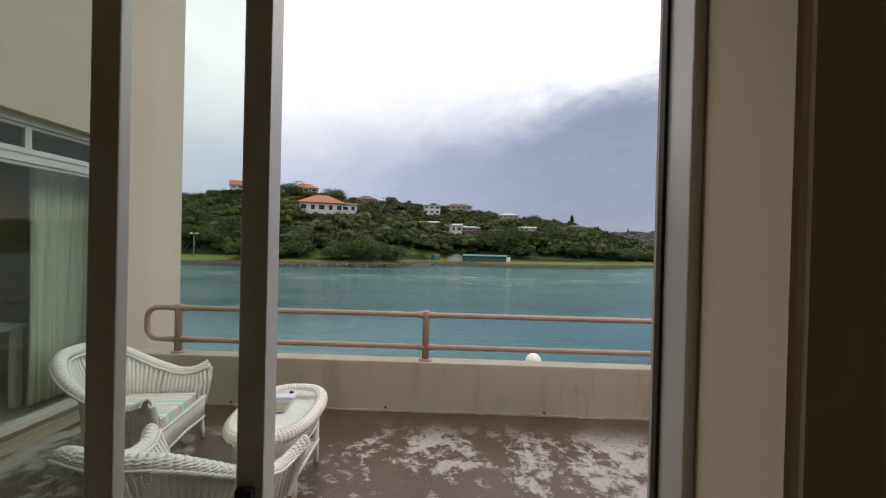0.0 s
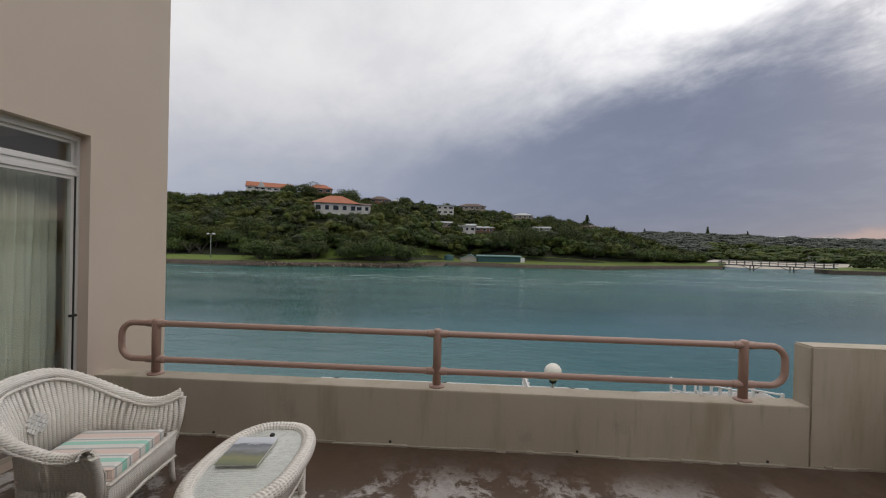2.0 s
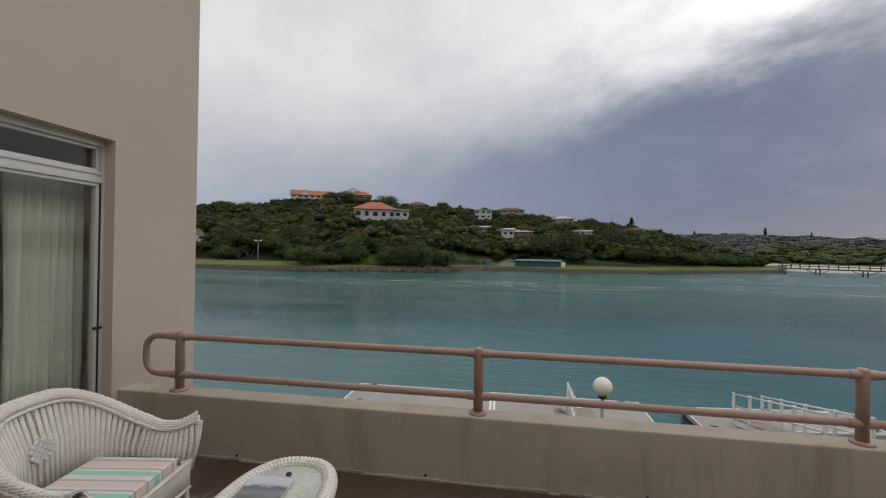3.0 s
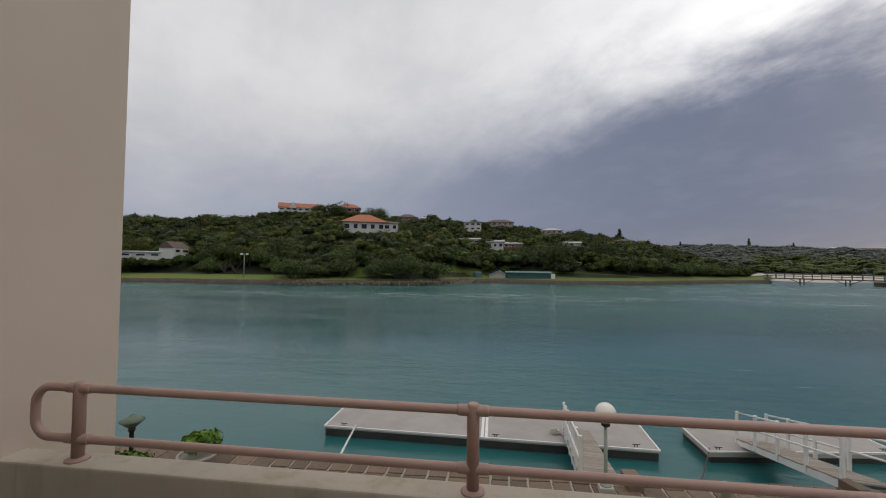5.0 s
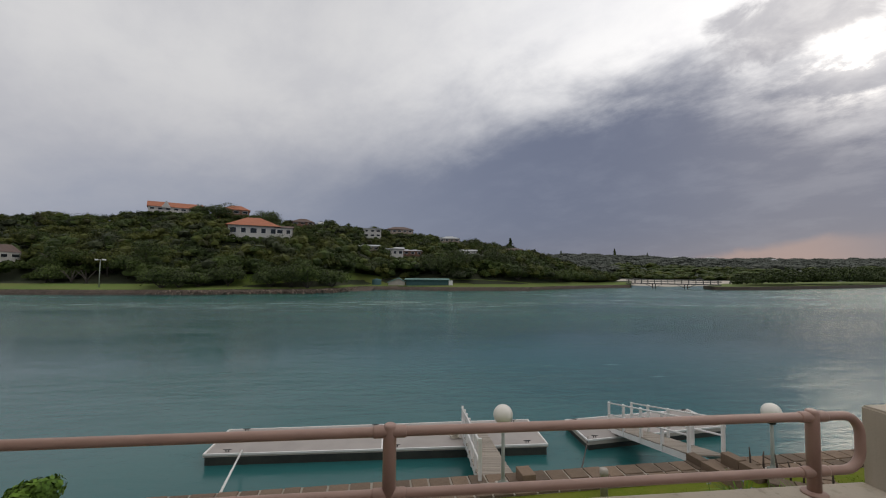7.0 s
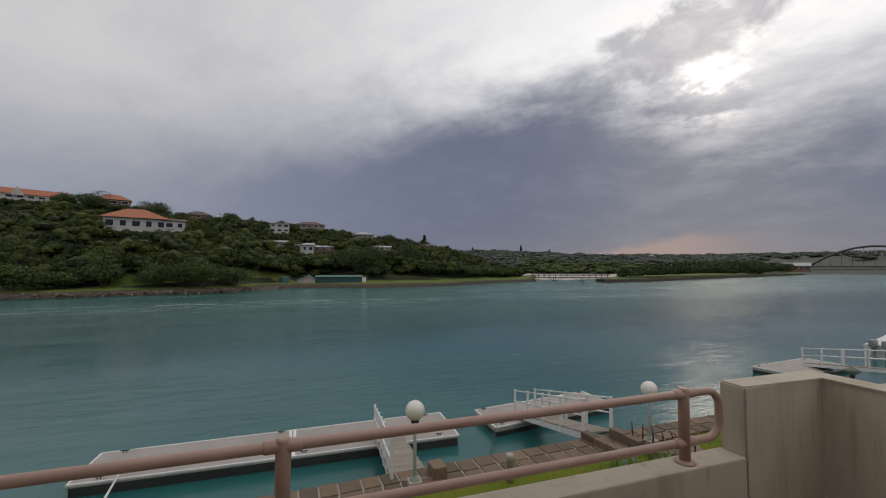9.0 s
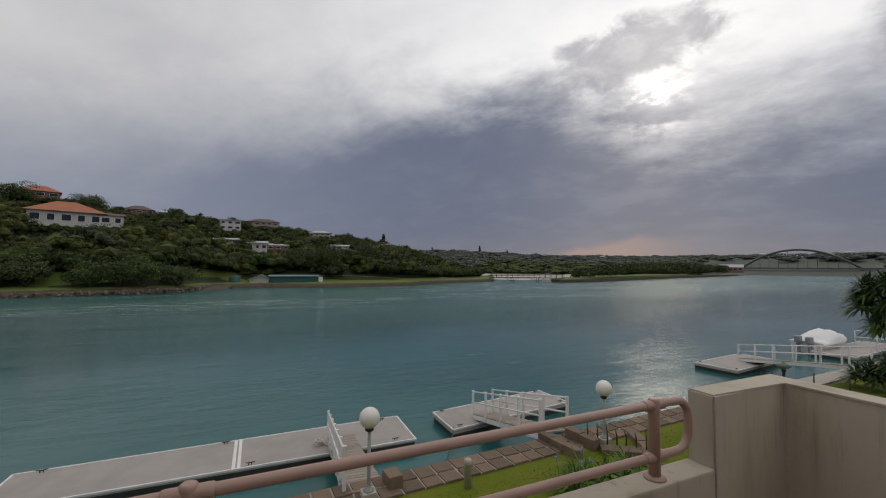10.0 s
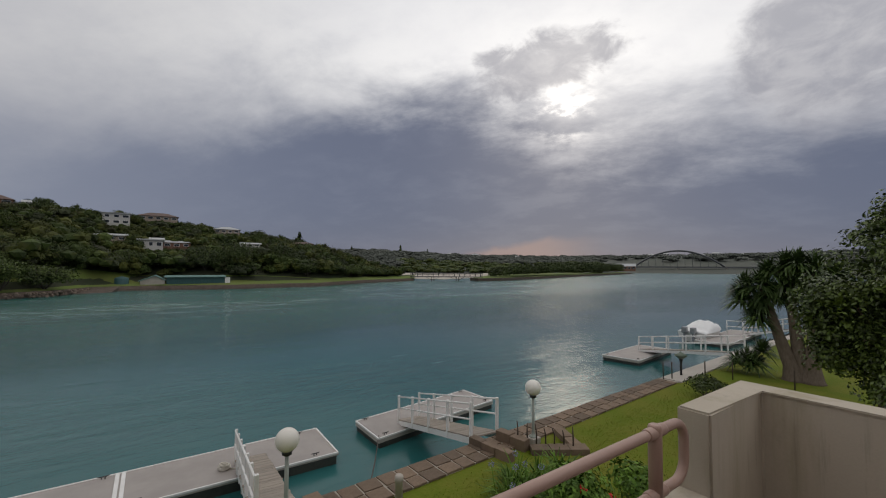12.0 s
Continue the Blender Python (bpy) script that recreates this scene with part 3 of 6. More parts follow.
def railing():
    top = thing("railing", "pinkish brown painted tubular metal railing on the parapet", "railing", (0, 0.035, 0.465))
    r = 0.0255
    zt, zb, xe, cr = 0.432, 0.125, 2.72, 0.11
    pts = []
    for s in (1, -1):
        for k in range(7):
            a = math.pi / 2 - math.pi / 2 * k / 6
            pts.append((s * (xe - cr + cr * math.cos(a)), 0, (zt - cr + cr * math.sin(a))))
        for k in range(7):
            a = -math.pi / 2 * k / 6
            pts.append((s * (xe - cr + cr * math.cos(a)), 0, (zb + cr + cr * math.sin(a))))
        if s == 1:
            right = pts
            pts = []
    loop = right + list(reversed(pts))
    bm = bmesh.new()
    tube(bm, loop, r, 14, closed=True)
    part("rail", bm, RAILPAINT, top)
    for px in (-2.41, 0.0, 2.41):
        bm = bmesh.new()
        lathe(bm, [(0.034, 0), (0.034, 0.455), (0.031, 0.466), (0.022, 0.472)], 20, (px, 0, 0))
        post = part("post", bm, RAILPAINT, top)
        bm = bmesh.new()
        lathe(bm, [(0.064, 0.0), (0.064, 0.008), (0.059, 0.013), (0.036, 0.019)], 24, (px, 0, 0))
        part("base_flange", bm, RAILPAINT, post)
        for zz in (zt, zb):
            bm = bmesh.new()
            tube(bm, [(px - 0.085, 0, zz), (px - 0.075, 0, zz), (px + 0.075, 0, zz), (px + 0.085, 0, zz)], [0.028, 0.031, 0.031, 0.028], 14)
            part("socket", bm, RAILPAINT, post)


railing()


def opening_wall(name, lo, hi, hole, axis, material, label):
    """A wall (box lo..hi) with one rectangular hole through it; axis is the wall's thin direction."""
    bm = bmesh.new()
    a = 1 - axis
    us, ws = [lo[a], *hole[0], hi[a]], [lo[2], *hole[1], hi[2]]
    made = {}

    def corner(i, j, k):
        if (i, j, k) not in made:
            p = [0, 0, ws[j]]
            p[a], p[axis] = us[i], (lo, hi)[k][axis]
            made[i, j, k] = bm.verts.new(p)
        return made[i, j, k]
    cells = [(i, j) for i in range(3) for j in range(3) if (i, j) != (1, 1)]
    sides = {}
    for i, j in cells:
        ring = [(i, j), (i + 1, j), (i + 1, j + 1), (i, j + 1)]
        for k in (0, 1):
            bm.faces.new([corner(*q, k) for q in ring])
        for q, r in zip(ring, ring[1:] + ring[:1]):
            sides.setdefault(frozenset((q, r)), []).append((q, r))
    for found in sides.values():
        if len(found) == 1:
            q, r = found[0]
            bm.faces.new((corner(*q, 0), corner(*r, 0), corner(*r, 1), corner(*q, 1)))
    return solid(name, bm, material, label, "wall")


# the wing beside the balcony
opening_wall("wall_wing", (-3.12, -3.3, -2.8), (-2.89, 0.75, 5.0), ((-2.95, -0.11), (0.1, 2.452)), 0, PLASTER, "tall smooth beige plaster wall of the wing")
# the wall of the room that the walk leaves
opening_wall("wall_room_front", (-2.889, -3.31, -0.02), (3.81, -3.05, 3.1), ((-2.3, 0.632), (0.02, 2.45)), 1, PLASTER, "beige plaster wall with the sliding door opening")


def rooms():
    bm = bmesh.new()
    box(bm, (-2.88, -8.0, -0.25), (3.81, -3.051, 0.0))
    solid("floor_room", bm, FLOORIN, "brown tiled floor of the inner room", "floor")
    bm = bmesh.new()
    box(bm, (-2.88, -8.0, 2.75), (3.81, -3.32, 2.95))
    solid("ceiling_room", bm, CREAM, "plain cream ceiling of the inner room", "ceiling")
    for nm, lo, hi in (("wall_room_west", (-2.88, -8.0, 0.0), (-2.7, -3.312, 2.75)), ("wall_room_east", (3.65, -8.0, 0.0), (3.81, -3.312, 2.75)), ("wall_room_back", (-2.7, -8.0, 0.0), (3.65, -7.85, 2.75))):
        bm = bmesh.new()
        box(bm, lo, hi)
        solid(nm, bm, CREAM, "plain cream wall of the inner room", "wall")
    bm = bmesh.new()
    prism(bm, [(0.628, -3.212), (0.598, -3.42), (3.64, -3.42), (3.64, -3.314), (0.645, -3.314), (0.645, -3.212)], 0.0, 2.74)
    bmesh.ops.bevel(bm, geom=[e for e in bm.edges if all(v.co.x < 0.61 for v in e.verts)], offset=0.012, segments=3, affect="EDGES")
    solid("wall_lining", bm, CREAM, "cream painted reveal and inner face beside the door", "wall")
    # room of the wing
    for nm, lo, hi, mt in (("floor_wing", (-7.2, -3.6, -0.1), (-3.12, 0.5, 0.08), FLOORIN), ("ceiling_wing", (-7.2, -3.6, 2.6), (-3.12, 0.5, 2.75), CREAM),
                           ("wall_wing_back", (-7.2, -3.6, 0.08), (-7.0, 0.5, 2.6), CREAM), ("wall_wing_south", (-7.0, -3.6, 0.08), (-3.12, -3.4, 2.6), CREAM),
                           ("wall_wing_sea", (-9.0, 0.51, -2.8), (-3.12, 0.749, 5.0), PLASTER)):
        bm = bmesh.new()
        box(bm, lo, hi)
        solid(nm, bm, mt, "plain surface of the wing room" if mt is not PLASTER else "beige plaster wall facing the water", nm.split("_")[0])
    bm = bmesh.new()
    box(bm, (-9.0, -9.0, 5.0), (-2.89, 0.749, 5.2))
    box(bm, (-2.889, -9.0, 3.1), (3.81, -3.05, 3.3))
    box(bm, (-9.0, -9.0, -2.8), (3.81, -8.01, 3.1))
    box(bm, (3.82, -9.0, -2.8), (4.0, -3.06, 3.1))
    box(bm, (-9.2, -9.0, -2.8), (-9.01, 0.749, 5.0))
    solid("wall_house_shell", bm, PLASTER, "plain outer walls and flat roof of the house", "wall")


rooms()


def leaf_frame(name, parent, y0, y1, z0, z1, at_x, w=0.05, d=0.04, label=""):
    """A glazed aluminium panel in the plane x = at_x, seen as frame bars and a pane."""
    bm = bmesh.new()
    for a, b, c, e in ((y0, y0 + w, z0, z1), (y1 - w, y1, z0, z1), (y0 + w, y1 - w, z0, z0 + w), (y0 + w, y1 - w, z1 - w, z1)):
        box(bm, (at_x - d / 2, a, c), (at_x + d / 2, b, e), 0.003)
    fr = part(name, bm, ALU, parent, label)
    bm = bmesh.new()
    box(bm, (at_x - 0.003, y0 + w, z0 + w), (at_x + 0.003, y1 - w, z1 - w))
    pane = part("pane", bm, GLASS, fr)
    pane.visible_shadow = False
    return fr


def wing_window():
    w = thing("window_1", "wide aluminium sliding door with fanlights and cream curtains", "window", (0, 0, 0), kind="structure")
    x = -3.03
    bm = bmesh.new()
    for lo, hi in (((x - 0.05, -2.95, 0.1), (x + 0.05, -2.9, 2.452)), ((x - 0.05, -0.135, 0.1), (x + 0.05, -0.11, 2.452)), ((x - 0.05, -2.9, 2.40), (x + 0.05, -0.135, 2.452)),
                   ((x - 0.05, -2.9, 0.1), (x + 0.05, -0.135, 0.15)), ((x - 0.05, -2.9, 2.11), (x + 0.055, -0.135, 2.15)), ((x - 0.045, -2.9, 2.15), (x + 0.04, -0.135, 2.175)), ((x - 0.05, -2.9, 2.175), (x + 0.05, -0.135, 2.2))):
        box(bm, lo, hi, 0.004)
    part("window_frame", bm, ALU, w)
    for a, b, dx in ((-2.9, -1.5, 0.0), (-1.55, -0.148, 0.02)):
        leaf_frame("door_panel", w, a, b, 0.15, 2.11, x + dx, 0.026)
    for i in range(4):
        leaf_frame("fanlight", w, -2.9 + 0.691 * i, -2.9 + 0.691 * (i + 1), 2.2, 2.4, x, 0.025)
    bm = bmesh.new()
    box(bm, (x - 0.03, -0.147, 0.15), (x + 0.044, -0.136, 2.11))
    part("seal", bm, DARKALU, w, "dark rubber seal")
    bm = bmesh.new()
    box(bm, (x + 0.04, -0.185, 0.965), (x + 0.062, -0.125, 0.985), 0.003)
    part("handle", bm, DARKALU, w)
    bm = bmesh.new()
    box(bm, (-3.12, -2.95, 0.06), (-2.885, -0.11, 0.1), 0.005)
    part("window_sill", bm, PARAPET, w)
    # curtain with folds
    c0, c1 = -0.60, -0.06
    bm = bmesh.new()
    rows = []
    n = 90
    for zi in range(5):
        z = 0.16 + zi * 0.52
        rows.append([bm.verts.new((-3.24 + 0.035 * math.sin(i * 0.62) + 0.012 * math.sin(i * 1.7 + zi), c0 + (c1 - c0) * i / n + 0.01 * math.sin(zi + i * 0.3), z)) for i in range(n + 1)])
    for a, b in zip(rows, rows[1:]):
        for i in range(n):
            bm.faces.new((a[i], a[i + 1], b[i + 1], b[i])).smooth = True
    ob = solid("curtain", bm, CURTAIN, "long cream curtain drawn aside behind the glass", "curtain", "thing")
    ob.modifiers.new("thick", "SOLIDIFY").thickness = 0.004
    # a white table inside
    t = thing("side_table", "white painted table behind the wing's glass door", "table", (-3.8, -0.85, 0.08))
    bm = bmesh.new()
    box(bm, (-0.35, -0.45, 0.68), (0.35, 0.45, 0.72), 0.008)
    part("tabletop", bm, WHITE, t)
    for sx in (-0.3, 0.3):
        for sy in (-0.4, 0.4):
            bm = bmesh.new()
            box(bm, (sx - 0.03, sy - 0.03, 0), (sx + 0.03, sy + 0.03, 0.68), 0.004)
            part("leg", bm, WHITE, t)


wing_window()


def sliding_door():
    d = thing("door_1", "aluminium sliding glass door standing partly open", "door", kind="structure")
    bm = bmesh.new()
    for lo, hi in (((0.612, -3.20, 0.02), (0.632, -3.10, 2.45)), ((-2.3, -3.25, 0.02), (-2.26, -3.10, 2.45)), ((-2.26, -3.25, 2.41), (0.612, -3.10, 2.45)), ((-2.26, -3.25, 0.02), (0.612, -3.10, 0.045)), ((-2.26, -3.24, 2.10), (0.612, -3.11, 2.18))):
        box(bm, lo, hi, 0.003)
    part("door_frame", bm, ALU, d)
    bm = bmesh.new()
    box(bm, (0.606, -3.128, 0.045), (0.6125, -3.112, 2.1))
    part("seal", bm, DARKALU, d)
    for x0, x1, y, d_ in ((-1.35, -0.058, -3.165, 0.022), (-1.6, -0.264, -3.231, 0.012), (-2.26, -1.3, -3.165, 0.022)):
        bm = bmesh.new()
        w = 0.046
        for a, b, c, e in ((x0, x0 + w, 0.045, 2.1), (x1 - w, x1, 0.045, 2.1), (x0 + w, x1 - w, 0.045, 0.12), (x0 + w, x1 - w, 2.04, 2.1)):
            box(bm, (a, y - d_, c), (b, y + d_, e), 0.003)
        fr = part("door_panel", bm, ALU, d)
        bm = bmesh.new()
        box(bm, (x0 + w, y - 0.003, 0.12), (x1 - w, y + 0.003, 2.04))
        part("pane", bm, GLASS, fr).visible_shadow = False
    bm = bmesh.new()
    box(bm, (-0.100, -3.2, 1.09), (-0.070, -3.187, 1.155), 0.004)
    part("latch", bm, DARKALU, d)
    for zz in (1.02, 1.95):
        bm = bmesh.new()
        lathe(bm, [(0.006, 0), (0.006, 0.003), (0.003, 0.005)], 10)
        ob = part("screw", bm, DARKMETAL, d)
        ob.matrix_world = pose(0.632, -3.215, zz, 0, -90, 0)


sliding_door()

# ---------------------------------------------------------------- water, lawn and quay
bm = bmesh.new()
prism(bm, [(-2500, 6.0), (2500, 6.0), (2500, 3000), (-2500, 3000)], WATER - 0.5, WATER)
solid("water", bm, WATERM, "wide calm teal lagoon with wind streaks", "water")


def quay_out(x):
    return 6.86 + 0.037 * x


def lawn_edge(x):
    return 5.98 + 0.045 * x


def garden():
    bm = bmesh.new()
    prism(bm, [(-60, -40), (90, -40), (90, lawn_edge(90)), (-60, lawn_edge(-60))], LAWN - 2.2, LAWN)
    solid("ground", bm, GRASS, "mown green lawn below the balcony", "ground")
    bm = bmesh.new()
    prism(bm, [(-60, lawn_edge(-60)), (17.4, lawn_edge(17.4)), (17.4, quay_out(17.4)), (-60, quay_out(-60))], LAWN - 0.4, LAWN + 0.03)
    solid("pavement_quay", bm, MORTAR, "mortar bed of the stone quay edge", "pavement")
    bm = bmesh.new()
    prism(bm, [(17.41, lawn_edge(17.4) - 0.1), (90, lawn_edge(90) - 0.4), (90, 8.3), (26, 7.75), (17.41, quay_out(17.4) - 0.05)], LAWN - 0.4, LAWN + 0.06)
    solid("pavement_neighbour", bm, CONCRETE, "pale concrete quay edge of the next garden", "pavement")
    bm = bmesh.new()
    prism(bm, [(-60, quay_out(-60) - 0.4), (17.4, quay_out(17.4) - 0.4), (17.4, quay_out(17.4) - 0.05), (-60, quay_out(-60) - 0.05)], WATER - 0.5, LAWN - 0.4)
    prism(bm, [(17.41, 7.0), (90, 7.9), (90, 8.25), (26, 7.7), (17.41, 7.4)], WATER - 0.5, LAWN - 0.4)
    solid("wall_quay", bm, QUAYWALL, "dark wet stone quay wall above the water", "wall")


garden()


def dock(label, corners, joint=None, side=0.17):
    """A floating pontoon; corners: near left, near right, far right, far left."""
    c = [Vector((*p, 0)) for p in corners]
    at = c[0]
    d = thing("dock", label, "dock", (at.x, at.y, WATER), group="floating docks")
    loc = [(p - at).xy for p in c]
    mid = sum(loc, Vector((0, 0))) / 4
    H = DOCK - WATER

    def inset(k):
        return [tuple(p + (mid - p).normalized() * k) for p in loc]
    bm = bmesh.new()
    prism(bm, inset(0.05), -0.3, H - side)
    part("float", bm, HULL, d)
    bm = bmesh.new()
    prism(bm, [tuple(p) for p in loc], H - side, H - 0.012)
    part("edge_beam", bm, CONCRETE, d, "pale grey edge beam")
    bm = bmesh.new()
    prism(bm, inset(0.08), H - 0.012, H)
    part("deck", bm, DECKGREY, d)
    for i in range(4):
        a, b = Vector((*loc[i], H + 0.004)), Vector((*loc[(i + 1) % 4], H + 0.004))
        u = (b - a).normalized()
        bm = bmesh.new()
        m = Matrix.Translation(a) @ Matrix.Rotation(math.atan2(u.y, u.x), 4, "Z")
        box(bm, (0, -0.015, -0.045), ((b - a).length, 0.035, 0.014), 0.006, m)
        part("trim", bm, WHITE, d, "white edge strip")
    if joint:
        for f in joint:
            a, b = loc[0].lerp(loc[1], f), loc[3].lerp(loc[2], f)
            for o in (-0.07, 0.07):
                bm = bmesh.new()
                box(bm, (a.x + o - 0.03, a.y + 0.02, H), (b.x + o + 0.03, b.y - 0.02, H + 0.02), 0.004)
                part("trim", bm, WHITE, d)
    for f, g in ((0.06, 0.08), (0.06, 0.92), (0.94, 0.08), (0.94, 0.92)) + (((0.47, 0.93), (0.54, 0.07)) if joint else ()):
        p = loc[0].lerp(loc[1], f).lerp(loc[3].lerp(loc[2], f), g)
        bm = bmesh.new()
        for s in (-0.04, 0.04):
            lathe(bm, [(0.014, 0), (0.014, 0.06)], 8, (p.x + s, p.y, H))
        tube(bm, [(p.x - 0.13, p.y, H + 0.075), (p.x - 0.06, p.y, H + 0.065), (p.x + 0.06, p.y, H + 0.065), (p.x + 0.13, p.y, H + 0.075)], [0.01, 0.016, 0.016, 0.01], 8)
        part("cleat", bm, DARKMETAL, d, "dark mooring cleat")
    return d


dock("long grey floating pontoon with white edges and a joint", [(-5.93, 11.92), (5.33, 11.66), (5.39, 13.98), (-5.92, 13.95)], (0.505,), 0.09)
dock("short grey floating pontoon with white edges", [(6.85, 11.84), (12.86, 12.62), (12.72, 14.52), (6.86, 13.8)])
dock("small pale floating pontoon of the next garden", [(25.85, 13.0), (31.4, 13.6), (31.15, 15.9), (25.55, 15.4)])
dock("pale floating pontoon carrying a covered boat", [(37.2, 12.0), (46.5, 12.6), (46.3, 15.0), (37.0, 14.4)])


def gangway(label, near, far, width, rails, posts=5, z_near=-2.74, z_far=-4.1, over=0.9):
    """A sloping plank walkway from the quay down to a pontoon; near and far are its middle line."""
    a, b = Vector((*near, z_near)), Vector((*far, z_far))
    run = (b - a)
    L = run.length
    g = thing("gangway", label, "gangway", tuple(a), group="gangways")
    u = run.normalized()
    side = Vector((u.y, -u.x, 0)).normalized()
    up = side.cross(u).normalized()
    m = Matrix((side, u, up)).transposed().to_4x4()
    for s in (-1, 1):
        bm = bmesh.new()
        box(bm, (s * width / 2 - 0.03, 0, -0.2), (s * width / 2 + 0.03, L, -0.03), 0.006, m)
        part("beam", bm, WHITE, g)
    n = int(L / 0.125)
    for i in range(n):
        w = 0.118
        bm = bmesh.new()
        j = rng.uniform(-0.015, 0.015)
        box(bm, (-width / 2 - 0.03 + j, i * L / n, -0.03), (width / 2 + 0.03 + j, i * L / n + w * L / n / 0.125, rng.uniform(0.0, 0.008)), 0.0, m)
        part("board", bm, BOARD, g)
    for s in rails:
        tops = []
        for i in range(posts):
            y = 0.12 + (L - 0.25) * i / (posts - 1)
            p = m @ Vector((s * (width / 2 + 0.02), y, 0))
            bm = bmesh.new()
            box(bm, (p.x - 0.035, p.y - 0.035, p.z - 0.2), (p.x + 0.035, p.y + 0.035, p.z + over), 0.006)
            part("post", bm, WHITE, g)
            tops.append(p)
        for h in (over - 0.04, over * 0.5):
            bm = bmesh.new()
            tube(bm, [q + Vector((s * 0.03, 0, h)) for q in (tops[0], tops[-1])], 0.026, 8)
            part("rail", bm, WHITE, g)
    return g


gangway("weathered plank gangway with a single white handrail", (2.28, 6.5), (2.95, 12.75), 0.78, (-1,), 7)
gangway("plank gangway with white handrails on both sides", (7.75, 7.3), (8.55, 12.75), 0.8, (-1, 1), 5)
gangway("pale gangway with white handrails to the small pontoon", (26.0, 7.6), (29.5, 14.6), 1.0, (-1, 1), 6)
gangway("pale gangway with white handrails beside the boat", (42.5, 7.9), (44.0, 13.0), 1.0, (-1, 1), 5)


def globe_lamp(x, y, ball_z):
    lamp = thing("garden_lamp", "white globe lamp on a grey-green pole on the quay", "lamp", (x, y, LAWN), group="globe lamps")
    h = ball_z - LAWN
    bm = bmesh.new()
    box(bm, (-0.14, -0.14, 0.0), (0.14, 0.14, 0.16), 0.02)
    part("plinth", bm, CONCRETE, lamp, "pale concrete plinth")
    bm = bmesh.new()
    lathe(bm, [(0.11, 0.16), (0.11, 0.18), (0.05, 0.2), (0.038, 0.3), (0.034, h - 0.24)], 16)
    part("pole", bm, POLEGREEN, lamp)
    bm = bmesh.new()
    lathe(bm, [(0.05, h - 0.26), (0.085, h - 0.24), (0.085, h - 0.18), (0.06, h - 0.17)], 16)
    part("collar", bm, DARKMETAL, lamp)
    bm = bmesh.new()
    bmesh.ops.create_uvsphere(bm, u_segments=28, v_segments=18, radius=0.2, matrix=Matrix.Translation((0, 0, h)))
    for f in bm.faces:
        f.smooth = True
    part("globe", bm, GLOBE, lamp, "opal white globe")


globe_lamp(2.285, 6.28, -1.245)
globe_lamp(8.46, 6.29, -1.39)


def shade_lamp(x, y):
    lamp = thing("path_lamp", "low garden lamp with a green conical shade", "lamp", (x, y, LAWN), group="shaded lamps")
    bm = bmesh.new()
    lathe(bm, [(0.045, 0), (0.045, 0.62), (0.07, 0.64), (0.07, 0.72), (0.04, 0.74)], 14)
    part("post", bm, DARKMETAL, lamp)
    bm = bmesh.new()
    lathe(bm, [(0.10, 0.74), (0.24, 0.86), (0.25, 0.88), (0.12, 0.95), (0.03, 1.0), (0.02, 1.03)], 20)
    part("shade", bm, LAMPGREEN, lamp)


shade_lamp(-7.95, 6.1)
shade_lamp(18.5, 7.15)

# ---------------------------------------------------------------- the far shore


AZ = [-85, -60, -47, -35, -25.6, -11, -8, -5, 0, 8, 19, 26, 31.8]
SHORE = [260, 175, 139, 118, 109, 108, 112, 125, 126, 123, 132, 160, 182]
RIDGE_AZ = [-85, -60, -47, -43, -36, -30, -22.6, -17.4, -10.4, -5.7, 1.5, 7, 12, 16, 20, 24, 29, 32]
RIDGE_EL = [3.4, 4.6, 4.9, 5.0, 5.6, 6.5, 7.3, 6.9, 6.4, 6.3, 5.5, 4.85, 4.3, 3.85, 3.0, 1.75, 0.1, -1.1]


def shore(az):
    return np.interp(az, AZ, SHORE)


def hill(az, r):
    """Ground height of the far bank in metres, by compass direction and distance."""
    s = shore(az)
    depth = np.interp(az, [-85, -20, 8, 20, 32], [150, 100, 110, 80, 40])
    lawn = np.interp(az, [-50, -30, -20, -6, 0, 10, 26, 32], [20, 17, 8, 6, 10, 9, 14, 30])
    top = 1.65 + (s + depth) * np.tan(np.radians(np.interp(az, RIDGE_AZ, RIDGE_EL))) - 3.6
    f = np.clip((r - s - lawn) / (depth - lawn), 0, 1) ** 0.75
    z = -3.5 + (np.maximum(top, -3.2) + 3.5) * f
    z = z + 1.2 * np.clip((r - s) / 14, 0, 1) * (1 - f)
    return z - np.clip(r - s - depth, 0, 400) * 0.03


def terrain(name, azs, rs, height, material, label, category):
    bm = bmesh.new()
    grid = []
    for a in azs:
        row = []
        for i, r in enumerate(rs):
            rr = shore(a) + r if name != "ground_far" else r
            x, y = polar(a, rr)
            z = height(a, rr) + (0.35 * noise.noise((x * 0.11, y * 0.11, 0)) if i > 6 else 0)
            row.append(bm.verts.new((x, y, z)))
        grid.append(row)
    for a, b in zip(grid, grid[1:]):
        for i in range(len(rs) - 1):
            bm.faces.new((a[i], b[i], b[i + 1], a[i + 1])).smooth = True
    return solid(name, bm, material, label, category)


azs = [-85 + 0.7 * i for i in range(168)]
terrain("ground_hill", azs, [0.6, 1.0, 4, 8, 12, 15, 19, 23, 30, 38, 48, 58, 70, 84, 100, 115, 130, 160, 220, 300], hill, TERRAIN, "scrubby hillside across the water", "ground")
terrain("ground_bank_lawn", azs, [0.6, 1.0, 4, 7, 9.5, 12], lambda a, r: hill(a, r) + 0.05, FARLAWN, "green lawn along the far bank", "ground")


